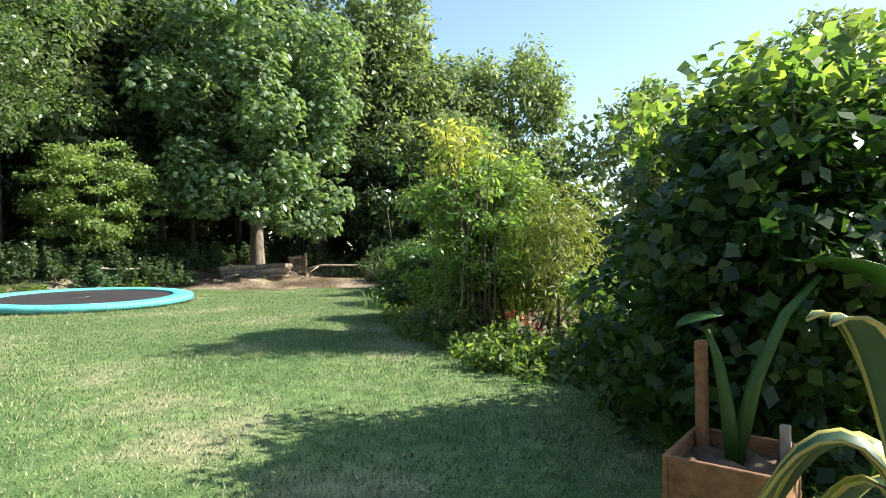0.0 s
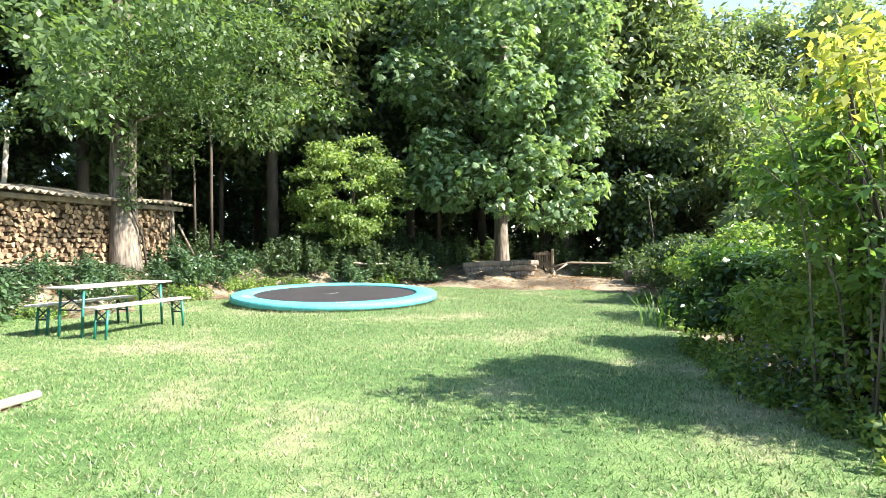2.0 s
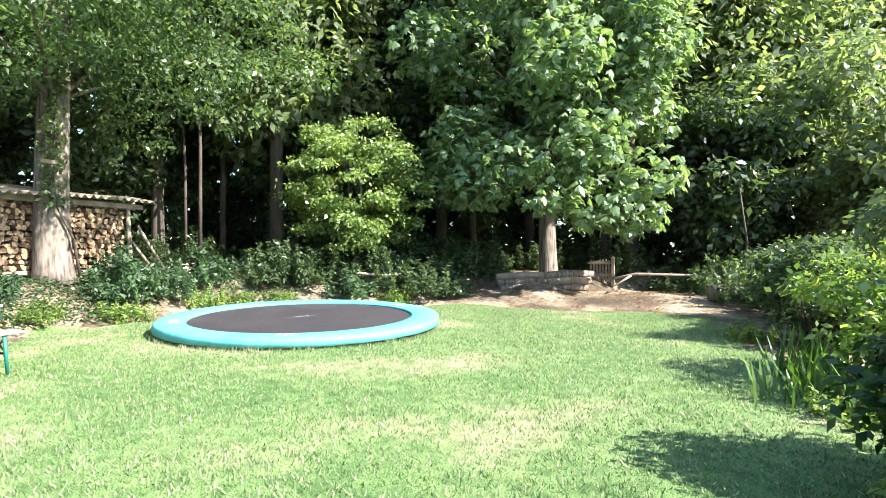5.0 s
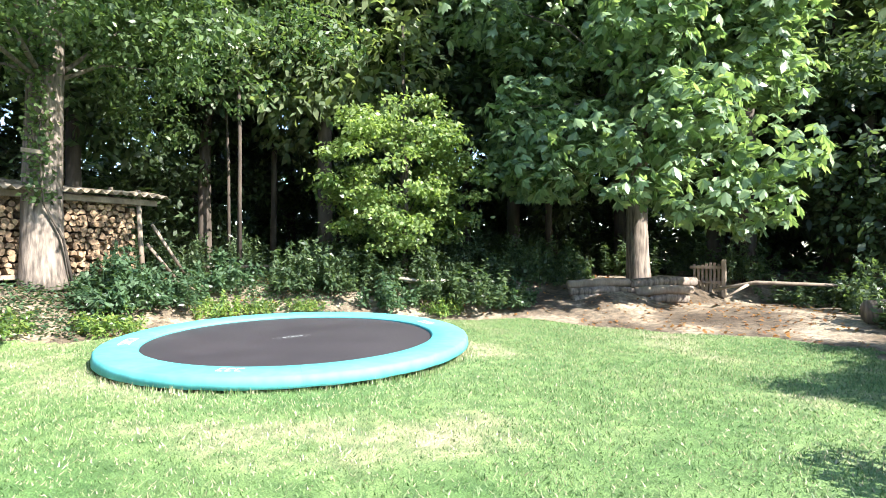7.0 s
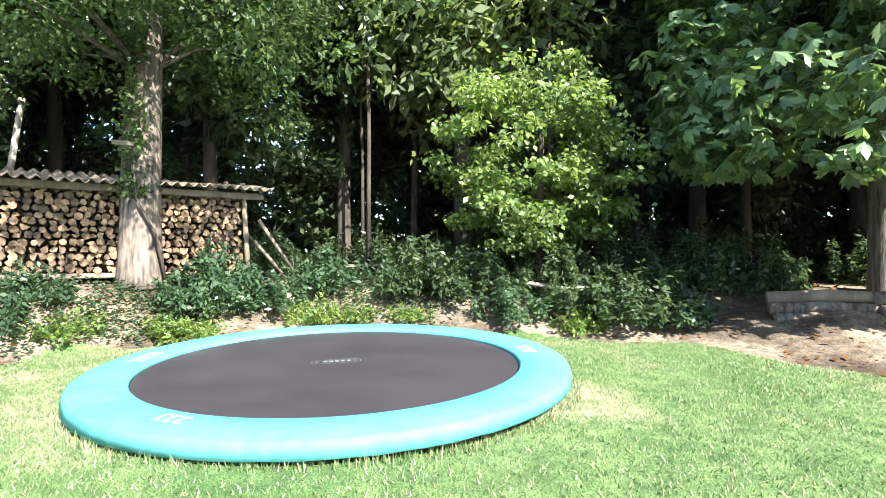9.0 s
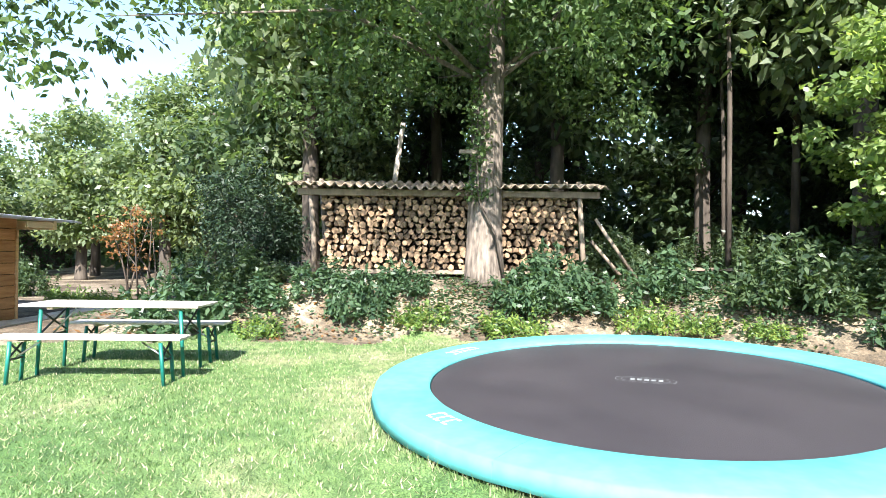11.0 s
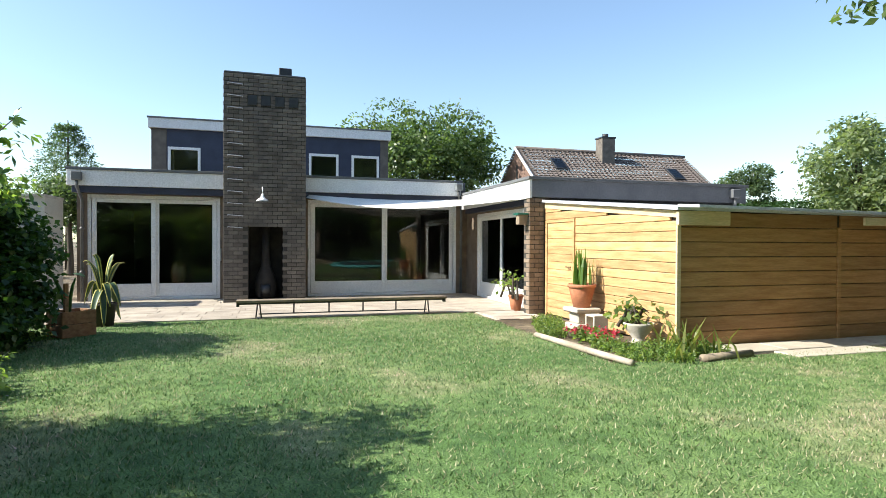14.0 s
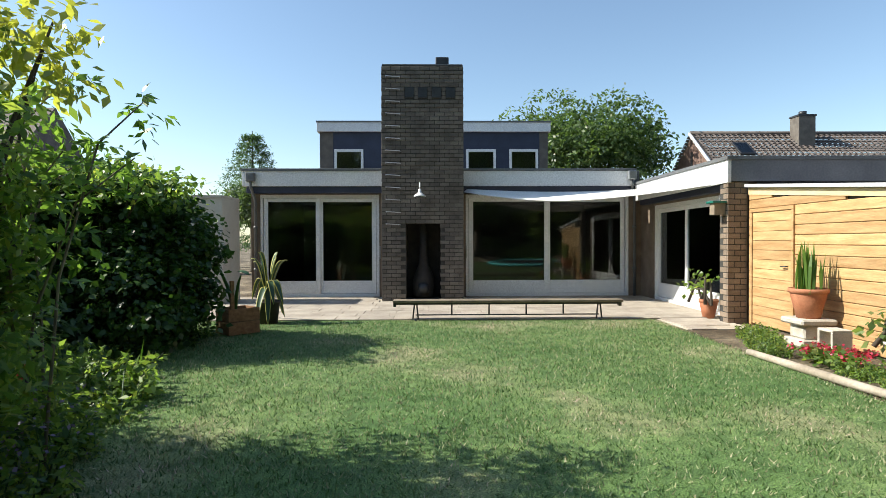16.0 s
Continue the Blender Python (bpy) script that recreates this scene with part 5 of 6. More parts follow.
# the old oak in front of the wood store, its crown hanging over the lawn
rs = np.random.default_rng(3)
OAK = (11.82, -16.95, 0.70)
oc = crown_clumps((11.2, -17.0, 8.2), (5.4, 5.0, 4.0), 56, rs, 0.26, -0.75)
for q in ((11.0, -16.0, 5.0), (10.6, -17.6, 5.2), (11.4, -15.2, 4.6), (12.4, -16.0, 4.6), (12.6, -17.8, 4.8), (11.0, -18.4, 4.8), (9.8, -14.4, 5.2), (8.6, -15.0, 5.2), (7.6, -15.6, 5.6), (7.2, -13.8, 5.2), (9.0, -13.4, 4.6), (8.4, -17.6, 4.8), (9.4, -18.6, 4.4),
          (10.4, -15.0, 4.5), (9.2, -16.0, 4.9), (12.6, -13.6, 4.2), (13.2, -14.4, 4.0), (12.8, -19.4, 4.2), (8.0, -19.6, 5.2)):
    oc.append((*q, 0.95, 0.95, 0.5))
for q in ((6.7, -10.9, 3.95), (7.1, -11.4, 3.6), (7.4, -11.6, 4.0), (7.55, -11.85, 3.25), (8.0, -12.3, 3.9), (8.6, -12.6, 4.4), (7.9, -11.2, 4.6), (6.9, -11.9, 4.5), (7.6, -12.6, 4.7), (6.2, -12.4, 4.9), (7.0, -13.0, 5.0)):
    oc.append((*q, 0.55, 0.55, 0.34))
tree("oak_tree", OAK, 12.0, 0.33, oc, 66000, 0.125, L_OAK, BARK, "large oak with a thick furrowed trunk and hanging boughs", 5, 14, (0.25, 0.1), 0.75)
# ivy stem and nailed board on the trunk
ivy = thing("ivy", (11.55, -16.7, 0.8), "ivy climbing the oak trunk", "climber")
tube("stem", [(11.52, -17.2, 0.85), (11.50, -17.05, 1.6), (11.52, -16.75, 2.2), (11.56, -16.7, 3.2), (11.6, -16.75, 4.4)], [0.03, 0.025, 0.02, 0.018, 0.012], BARK_DARK, ivy, 6)
_p = np.stack([11.62 + rs.normal(0, 0.10, 900), -16.72 + rs.normal(0, 0.12, 900), rs.uniform(2.2, 5.6, 900)], 1)
quads("foliage", leaves_at(_p, np.tile([-1.0, 0, 0], (900, 1)), 0.09, rs, 0.6, 0.8), L_OAK, ivy)
nailed = box("nailed_board", (11.46, -16.72, 3.02), (11.49, -16.40, 3.09), GREYWOOD, None)
tagged(nailed, "weathered board nailed across the oak trunk", "board")

# horse chestnut at the end of the lawn
cc = crown_clumps((4.5, -26.2, 7.4), (4.2, 3.6, 5.4), 46, rs, 0.30, -0.95)
for q in ((2.6, -24.4, 2.6), (3.6, -24.0, 3.0), (1.8, -25.2, 2.4), (5.6, -24.3, 3.2), (6.6, -25.0, 3.4), (4.6, -23.8, 3.8), (1.4, -25.0, 3.4), (2.6, -23.8, 4.2), (7.2, -25.8, 4.2)):
    cc.append((*q, 1.0, 0.9, 0.7))
tree("chestnut_tree", (4.32, -26.8, 0.45), 12.0, 0.27, cc, 11000, 0.29, L_CHESTNUT, BARK, "horse chestnut with drooping palmate leaves", 6, 20, palmate=True)

# small yellow-green tree behind the trampoline
yc = [(x, y, z, r, ry, rz * 0.55) for x, y, z, r, ry, rz in crown_clumps((8.7, -22.9, 3.1), (2.1, 2.0, 2.0), 120, rs, 0.17, -0.95)]
tree("hazel_tree", (8.7, -23.1, 0.70), 4.6, 0.07, yc, 17000, 0.11, L_YELLOW, BARK_DARK, "young yellow-green hazel at the edge of the wood", 7, 20, trunk_top=0.75, aspect=0.65)

# trees of the wood: a few kinds, each grown once and set out again
def forest_tree(seed, leaf, h, rad, low, n, size, bark=BARK_DARK):
    r_ = np.random.default_rng(seed)
    cl_ = crown_clumps((0, 0, (h + low) / 2 + 0.3), (rad, rad, (h - low) / 2), 34, r_, 0.30, -0.9)
    return tree("forest_tree", (0, 0, 0), h, 0.20, cl_, n, size, leaf, bark, "tall slender woodland tree in dense leaf", seed, 16, trunk_top=0.72)


KINDS = [forest_tree(21, L_FOREST, 15, 3.2, 3.2, 15000, 0.30), forest_tree(22, L_FOREST, 13, 2.9, 2.2, 13000, 0.30),
         forest_tree(23, L_PALE, 13, 2.9, 1.6, 13500, 0.28), forest_tree(24, L_PALE, 7.0, 2.4, 0.8, 10000, 0.22), forest_tree(25, L_FOREST, 5.6, 2.3, 0.3, 8500, 0.23)]
random.seed(5)
SITES = [
    # south wood
    (2, 0.3, -31.5), (2, -1.6, -33.0), (3, -5.4, -33.0), (1, 3.2, -30.8), (0, 6.2, -31.5), (1, 8.6, -28.6), (0, 11.2, -30.0), (1, 13.8, -26.6),
    (0, 16.4, -29.0), (2, -2.0, -36.0), (0, 3.4, -36.5), (1, 8.8, -35.0), (0, 14.0, -34.5), (3, -4.4, -30.0),
    # east wood
    (0, 16.0, -22.8), (1, 15.6, -19.0), (0, 18.4, -16.0), (3, 16.8, -13.4), (0, 19.8, -20.6), (1, 19.4, -25.6), (0, 23.0, -18.0), (2, 15.9, -12.9), (2, 20.5, -12.0), (2, 12.6, -24.4),
    (2, -0.6, -33.5), (2, -3.6, -35.0), (2, -6.4, -35.6), (2, -8.6, -37.0),
    # saplings under the tall trees
    (4, 2.0, -34.0), (4, -2.6, -33.2), (4, 6.4, -33.6), (4, 10.8, -33.0), (4, 15.2, -31.6), (4, -6.4, -30.0), (4, 18.6, -28.4), (4, 17.6, -23.6), (4, 18.2, -19.0), (3, 21.6, -9.8), (4, 21.2, -15.6), (4, 12.6, -27.0), (4, 8.0, -30.2), (4, 17.6, -11.4), (4, -0.4, -30.0),
    # low trees beyond the shed and to the south-west
    (3, 22.5, -6.2), (3, 24.5, -2.0), (3, 23.5, -7.5), (3, 24.5, 3.0), (3, 27.0, -1.0), (3, -10.5, -22.5), (3, -13.0, -17.5), (3, 27.0, 5.0),
]
for k, (i, x, y) in enumerate(SITES):
    z = float(ground_z(x, y)) - 0.05
    s = random.uniform(0.92, 1.14)
    m = Matrix.Translation((x, y, z)) @ Matrix.Rotation(random.uniform(0, 6.28), 4, "Z")
    o = copy_thing(KINDS[i], m)
    o.scale = (s, s, s * random.uniform(0.95, 1.1))
    tagged(o, group="trees of the wood")
    if i == 3:
        tagged(o, "low bushy pale green tree beyond the garden", "tree", "low trees beyond the garden")
for o in KINDS:
    for q in list(o.children):
        bpy.data.objects.remove(q)
    bpy.data.objects.remove(o)

# trees behind the house
bc = crown_clumps((10.5, 22.0, 6.7), (5.5, 4.6, 4.4), 90, rs, 0.30, -0.9)
tree("garden_tree", (10.9, 22.0, 0), 11, 0.3, bc, 36000, 0.27, L_OAK, BARK_DARK, "broad round-headed tree behind the house", 31, 16)
bc = crown_clumps((36.5, 22.0, 5.0), (3.0, 3.0, 3.2), 20, rs, 0.32, -0.8)
tree("garden_tree", (36.5, 22.0, 0), 8, 0.2, bc, 9000, 0.26, L_FOREST, BARK_DARK, "round tree beyond the neighbour's roof", 32, 10)
fir = thing("conifer", (-8.6, 17.5, 0), "slim spruce with tiered branches behind the house", "tree")
tube("trunk", [(-8.6, 17.5, 0), (-8.6, 17.5, 7.4)], [0.16, 0.02], BARK_DARK, fir, 8)
_q = []
for k in range(15):
    z = 1.4 + k * 0.40
    rr = 3.3 * (1 - k / 15.5) ** 0.9 + 0.12
    for b in range(9):
        a = b * 0.698 + k * 0.5 + rs.uniform(-0.2, 0.2)
        f = rs.uniform(0.1, 1, 90)[:, None] ** 0.6
        _q.append(np.array([-8.6, 17.5, z]) + f * rr * np.array([math.cos(a), math.sin(a), -0.10]) + rs.normal(0, 0.09, (90, 3)))
_q = np.concatenate(_q)
quads("crown", leaves_at(_q, unit(_q - np.array([-8.6, 17.5, 4])), 0.17, rs, 0.2, 0.3), L_NETTLE, fir)
rc = crown_clumps((-6.9, 12.0, 3.2), (1.6, 1.6, 1.2), 12, rs, 0.4, -0.8)
tree("garden_tree", (-6.9, 12.0, 0), 4.2, 0.12, rc, 5000, 0.18, L_FOREST, BARK_DARK, "small round tree beside the house", 33, 8)


# ---- shrubs ----
def shrub(name, at, clumps, n, size, leaf, label, seed, stems=8, droop=0.3, aspect=0.55, spread=0.7, category="shrub", shell=0.5):
    r_ = np.random.default_rng(seed)
    ob = thing(name, at, label, category)
    bm = bmesh.new()
    for k in range(stems):
        q = clumps[k % len(clumps)]
        b = Vector(at) + Vector((r_.normal(0, 0.22), r_.normal(0, 0.22), -0.02))
        t_ = Vector(q[:3])
        add_tube(bm, [b, b.lerp(t_, 0.5) + Vector((0, 0, 0.15)), t_], [0.028, 0.018, 0.006], 6)
    tagged(part("branching", bm, BARK_DARK, ob, smooth=True), kind="stuff")
    p, out = clump_points(clumps, n, r_, shell, size * 1.0)
    p[:, 2] = np.maximum(p[:, 2], ground_z(p[:, 0], p[:, 1]) + 0.02)
    quads("foliage", leaves_at(p, out, size, r_, droop, aspect, spread), leaf, ob)
    return ob


bcl = crown_clumps((-4.9, -6.8, 1.05), (1.3, 1.7, 1.35), 30, rs, 0.34, -0.75)
bcl += crown_clumps((-3.2, -6.3, 1.05), (1.38, 1.05, 1.3), 34, rs, 0.36, -0.85)
bcl += [(x + 0.32, y - 0.72, z * 0.92, a, b, c) for x, y, z, a, b, c in ((-2.75, -5.2, 0.9, 0.6, 0.6, 0.85), (-3.2, -6.0, 0.9, 0.7, 0.6, 0.9), (-4.4, -6.6, 1.0, 0.9, 0.9, 1.1), (-3.4, -5.4, 1.4, 0.8, 0.7, 1.0), (-2.55, -5.4, 1.5, 0.5, 0.5, 0.5), (-2.45, -5.7, 0.8, 0.45, 0.5, 0.75), (-2.9, -5.7, 2.05, 0.45, 0.45, 0.35), (-3.4, -5.7, 2.25, 0.5, 0.5, 0.35), (-4.2, -5.6, 2.2, 0.6, 0.6, 0.4), (-2.6, -6.4, 0.7, 0.5, 0.5, 0.7), (-2.8, -4.9, 1.6, 0.5, 0.4, 0.5))]
shrub("hazel_bush", (-3.4, -6.6, 0.0), bcl, 56000, 0.085, L_BUSH, "dense dark green bush beside the terrace", 41, 26, aspect=0.8)
# top shoots take a lighter leaf, so the sunlight is painted into them
shoots = [(-2.2 - 1.9 * rs.uniform(), -5.6 - 1.6 * rs.uniform(), 1.9 + 0.4 * rs.uniform(), 0.28, 0.28, 0.22) for _ in range(44)]
shrub("bush_shoots", (-3.1, -6.3, 0.0), shoots, 3200, 0.085, L_SHRUB, "bright fresh shoots on top of the dark bush", 40, 22, 0.2, 0.7)
lcl = crown_clumps((-1.80, -11.2, 1.4), (1.15, 1.35, 1.35), 80, rs, 0.21, -0.98)
lcl += [(-1.1 - 1.3 * rs.uniform(), -10.1 - 2.2 * rs.uniform(), 0.35 + 0.4 * rs.uniform(), 0.4, 0.4, 0.3) for _ in range(16)]
shrub("flowering_shrub", (-1.8, -11.1, 0.0), lcl, 42000, 0.078, L_SHRUB, "tall light green shrub in the border", 42, 24, aspect=0.42)
gcl = [(-1.35, -10.5, 2.55, 0.32, 0.32, 0.2), (-1.2, -10.2, 2.72, 0.2, 0.2, 0.14), (-1.5, -10.7, 2.75, 0.22, 0.22, 0.16), (-1.75, -10.8, 2.6, 0.3, 0.3, 0.16), (-1.25, -10.3, 2.35, 0.3, 0.25, 0.2)]
shrub("golden_elder", (-1.6, -10.6, 0.0), gcl, 650, 0.10, L_GOLD, "golden-leaved elder rising above the border shrubs", 43, 7, aspect=0.42)
# elder with long thin shoots at the near end of the border
elder = thing("elder", (-1.55, -10.35, 0.0), "airy elder with long arching leafy shoots", "shrub")
for k in range(18):
    bx, by = -1.60 + rs.normal(0, 0.2), -10.4 + rs.normal(0, 0.2)
    a = rs.uniform(0, 6.28)
    hh = rs.uniform(1.4, 2.75)
    ln = rs.uniform(0.2, 0.75)
    tx, ty = bx + ln * math.cos(a), by + ln * 1.2 * math.sin(a)
    path = [Vector((bx, by, 0)), Vector((bx + (tx - bx) * 0.15, by + (ty - by) * 0.15, hh * 0.5)), Vector((bx + (tx - bx) * 0.5, by + (ty - by) * 0.5, hh * 0.85)), Vector((tx, ty, hh))]
    shoot = tube("shoot", path, [0.011, 0.009, 0.007, 0.004], BARK, elder, 5, "thin greyish shoot")
    f = np.repeat(rs.uniform(0.42, 1.0, 15), 7)
    pa, pb, pc = (np.array(path[i]) for i in (1, 2, 3))
    g_ = np.clip((f - 0.42) / 0.58, 0, 1)[:, None]
    ax = pa * (1 - g_) ** 2 + 2 * pb * g_ * (1 - g_) + pc * g_ ** 2
    az = np.repeat(rs.uniform(0, 6.28, 15), 7)
    step = np.tile([0.07, 0.11, 0.11, 0.17, 0.17, 0.23, 0.25], 15)[:, None]
    out = np.stack([np.cos(az), np.sin(az), 0 * az - 0.1], 1)
    quads("foliage", leaves_at(ax + out * step, out, 0.085, rs, 0.25, 0.42, 0.45), L_ELDER, shoot)
bam = [(-2.6, -10.1, 0.6 + 0.36 * k, 0.5, 0.45, 0.4) for k in range(4)] + [(-2.4, -9.8, 0.9, 0.3, 0.35, 0.4)]
shrub("bamboo", (-2.6, -10.1, 0.0), bam, 4500, 0.13, L_BAMBOO, "clump of yellow-green bamboo in the border", 44, 8, 0.7, 0.14)
for k, (x, y, z, r, leaf, lab, n, sz) in enumerate((
        (-2.9, -8.9, 0.8, 0.6, L_SHRUB, "light green shrub between bush and border", 4200, 0.085),
        (-1.45, -13.4, 1.15, 1.05, L_BUSH, "dark green border shrub", 8000, 0.09),
        (-2.1, -16.2, 1.4, 1.3, L_SHRUB, "bright green border shrub in sunlight", 8000, 0.09),
        (-1.45, -19.5, 1.35, 1.15, L_FOREST, "dark green border shrub at the lawn's end", 9000, 0.09),
        (-1.5, -22.4, 1.3, 1.2, L_PALE, "pale green shrub beside the fallen log", 7000, 0.10),
        (-4.2, -20.5, 2.6, 1.8, L_PALE, "tall pale green shrub behind the border", 8000, 0.14),
        (-4.6, -24.0, 2.4, 1.8, L_PALE, "tall pale green shrub at the wood's edge", 8000, 0.14))):
    cl_ = crown_clumps((x, y, z * 0.62), (r, r, z * 0.62), 14, rs, 0.42, -0.9)
    shrub("border_shrub", (x, y, 0.0), cl_, n, sz, leaf, lab, 60 + k, 9)

dk = crown_clumps((13.3, -12.3, 1.9), (1.0, 1.1, 1.35), 26, rs, 0.42, -0.9)
shrub("yew_bush", (13.3, -12.3, 0.7), dk, 11000, 0.10, L_YEW_SHADED, "dense dark yew bush beside the wood store", 75, 12, aspect=0.35)

# low leafy growth, grown once in three kinds and set out again
GROWTH = []


def nettles(stalks, rad, h, n, sz, leaf, seed, label):
    """Upright leafy stalks of uneven height, leaves in tiers along each."""
    r_ = np.random.default_rng(seed)
    ob = thing("undergrowth", (0, 0, 0), label, "undergrowth")
    bm = bmesh.new()
    pp, oo = [], []
    for k in range(stalks):
        a, q = r_.uniform(0, 6.28), rad * r_.uniform(0, 1) ** 0.6
        b_ = np.array([q * math.cos(a), q * math.sin(a), 0.0])
        hh = h * r_.uniform(0.35, 1.0) * (1.0 - 0.35 * q / rad)
        t_ = b_ + np.array([r_.normal(0, 0.12), r_.normal(0, 0.12), hh])
        add_tube(bm, [Vector(b_), Vector(b_ * 0.5 + t_ * 0.5 + np.array([0, 0, 0.04])), Vector(t_)], [0.006, 0.005, 0.002], 4)
        m = n // stalks
        f = r_.uniform(0.12, 1.0, m)[:, None]
        az = r_.uniform(0, 6.28, m)
        o_ = np.stack([np.cos(az), np.sin(az), 0.1 + 0 * az], 1)
        pp.append(b_ * (1 - f) + t_ * f + o_ * (0.015 + 0.09 * (1 - f) * r_.uniform(0, 1, (m, 1))))
        oo.append(o_)
    tagged(part("branching", bm, L_NETTLE, ob), kind="stuff")
    quads("foliage", leaves_at(np.concatenate(pp), np.concatenate(oo), sz, r_, 0.25, 0.45, 0.4), leaf, ob)
    return ob


GROWTH = [nettles(46, 0.62, 0.85, 1900, 0.105, L_NETTLE, 80, "bluish green nettles at the edge of the wood"),
          nettles(60, 0.85, 1.05, 3300, 0.10, L_FOREST, 81, "leafy undergrowth at the edge of the wood"),
          nettles(64, 1.05, 1.45, 4200, 0.10, L_FOREST, 82, "tall leafy undergrowth in the shade of the wood"),
          nettles(40, 0.42, 0.42, 1300, 0.065, L_SHRUB, 83, "low leafy growth on the bank")]
random.seed(8)
LOW = [(0, -3.4, -7.4), (0, -3.8, -8.2), (0, -3.1, -8.1), (0, -4.4, -8.6), (0, 11.0, -13.2), (0, 11.3, -14.2), (1, 11.4, -12.6), (0, 10.7, -14.8), (0, 11.3, -15.4), (0, 10.9, -17.6), (0, 11.3, -18.0), (0, 10.9, -18.6), (3, 10.6, -15.8), (3, 10.5, -19.3), (0, 11.2, -19.9),
       (0, 10.4, -12.2), (3, 10.2, -13.4), (3, 10.3, -17.2), (3, 10.0, -19.9),
       (1, 9.9, -21.2), (1, 9.0, -22.0), (2, 8.4, -23.4), (1, 7.6, -22.9), (1, 6.9, -23.4), (2, 7.4, -24.6), (2, 9.6, -23.8), (1, 10.8, -21.8), (2, 11.0, -23.6), (0, 6.3, -23.7), (0, 8.2, -21.9), (3, 9.4, -20.6), (3, 7.2, -22.5),
       (1, 5.9, -25.4), (2, 6.4, -26.8), (2, 2.6, -28.8), (2, 0.6, -28.0), (1, -0.6, -26.4), (2, -2.0, -26.8), (1, -1.2, -24.6), (2, 5.0, -29.2), (2, 8.0, -27.2), (2, 10.6, -26.6), (2, 13.0, -29.0), (2, 14.6, -22.6), (2, 14.4, -17.0), (2, 14.6, -20.0), (1, 13.2, -19.8), (2, 16.8, -25.0),
       (2, -6.0, -27.0), (2, 3.6, -33.0), (2, -3.6, -32.4), (2, 8.2, -32.6), (2, 12.2, -32.4), (2, 17.4, -20.4), (2, 18.0, -13.6),
       (3, 14.6, -8.6), (3, 15.4, -7.2), (3, 14.2, -6.0), (2, 17.0, -4.6), (2, 19.0, -8.8)]
for i, x, y in LOW:
    s = random.uniform(0.85, 1.25)
    o = copy_thing(GROWTH[i], Matrix.Translation((x, y, float(ground_z(x, y)) - 0.04)) @ Matrix.Rotation(random.uniform(0, 6.28), 4, "Z"))
    o.scale = (s, s, s * random.uniform(0.8, 1.2))
    tagged(o, group="undergrowth at the wood's edge")
# bed plants along the border and the shed
for x, y, s in ((-1.75, -9.9, 0.8), (-1.3, -10.2, 0.8), (-1.0, -10.9, 0.9), (-0.9, -11.6, 0.9), (-0.85, -12.3, 0.9), (-0.8, -13.0, 0.9), (-2.3, -9.1, 0.7), (-0.9, -15.0, 0.9), (-0.9, -17.0, 0.9), (-2.6, -8.4, 0.8), (-0.4, -19.2, 0.9), (-2.3, -6.3, 0.7), (-2.5, -6.9, 0.8), (-2.6, -7.6, 0.8), (-2.2, -5.6, 0.6), (-2.0, -8.6, 1.3), (-1.75, -9.0, 1.25), (-2.4, -8.5, 1.2), (-1.7, -9.5, 1.2),
                (5.45, -6.35, 0.6), (5.3, -6.75, 0.6), (5.62, -6.0, 0.6), (5.15, -7.1, 0.5), (5.8, -5.6, 0.5), (5.35, -8.25, 0.5), (5.5, -8.5, 0.6), (5.9, -8.8, 0.7), (6.4, -8.95, 0.6), (5.35, -8.9, 0.6), (5.7, -9.1, 0.6), (6.15, -8.7, 0.7)):
    o = copy_thing(GROWTH[3], Matrix.Translation((x, y, float(ground_z(x, y)) - 0.02)) @ Matrix.Rotation(random.uniform(0, 6.28), 4, "Z"))
    o.scale = (s, s, s)
    tagged(o, "low leafy perennial in the flower bed", "perennial", "perennials in the beds")
for o in GROWTH:
    for q in list(o.children):
        bpy.data.objects.remove(q)
    bpy.data.objects.remove(o)


def blades(name, at, count, h, spread_, leaf, label, category="plant", width=0.02, lean=0.35, seed=1, parent_label=""):
    r_ = np.random.default_rng(seed)
    ob = thing(name, at, label, category)
    v = []
    for k in range(count):
        a = r_.uniform(0, 6.28)
        b = np.array(at) + np.array([r_.normal(0, spread_ * 0.4), r_.normal(0, spread_ * 0.4), 0])
        hh = h * r_.uniform(0.65, 1.1)
        ln = lean * r_.uniform(0.2, 1.0) * hh
        s = np.array([-math.sin(a), math.cos(a), 0]) * width
        m_ = b + np.array([math.cos(a) * ln * 0.35, math.sin(a) * ln * 0.35, hh * 0.6])
        t_ = b + np.array([math.cos(a) * ln, math.sin(a) * ln, hh])
        v.append([b - s * 0.7, b + s * 0.7, m_ + s, m_ - s])
        v.append([m_ - s, m_ + s, t_ + s * 0.05, t_ - s * 0.05])
    quads("foliage", np.array(v), leaf, ob)
    return ob


blades("iris", (5.97, -6.52, 0.68), 34, 0.62, 0.20, L_IRIS, "sword-leaved iris in the terracotta pot", seed=2, lean=0.25)
blades("iris", (-0.75, -16.7, 0.0), 40, 0.55, 0.4, L_IRIS, "clump of sword-leaved iris at the lawn's edge", seed=3)
blades("day_lily", (-0.55, -15.6, 0.0), 60, 0.5, 0.6, L_IRIS, "clump of arching lily leaves in the border", seed=4, lean=0.7, width=0.014)
blades("day_lily", (-2.2, -8.7, 0.0), 60, 0.42, 0.7, L_IRIS, "tuft of long grass at the border", seed=5, lean=0.8, width=0.008)
blades("day_lily", (6.05, -8.9, 0.0), 40, 0.42, 0.5, L_BAMBOO, "tuft of arching leaves at the shed corner", seed=6, lean=0.9, width=0.016)
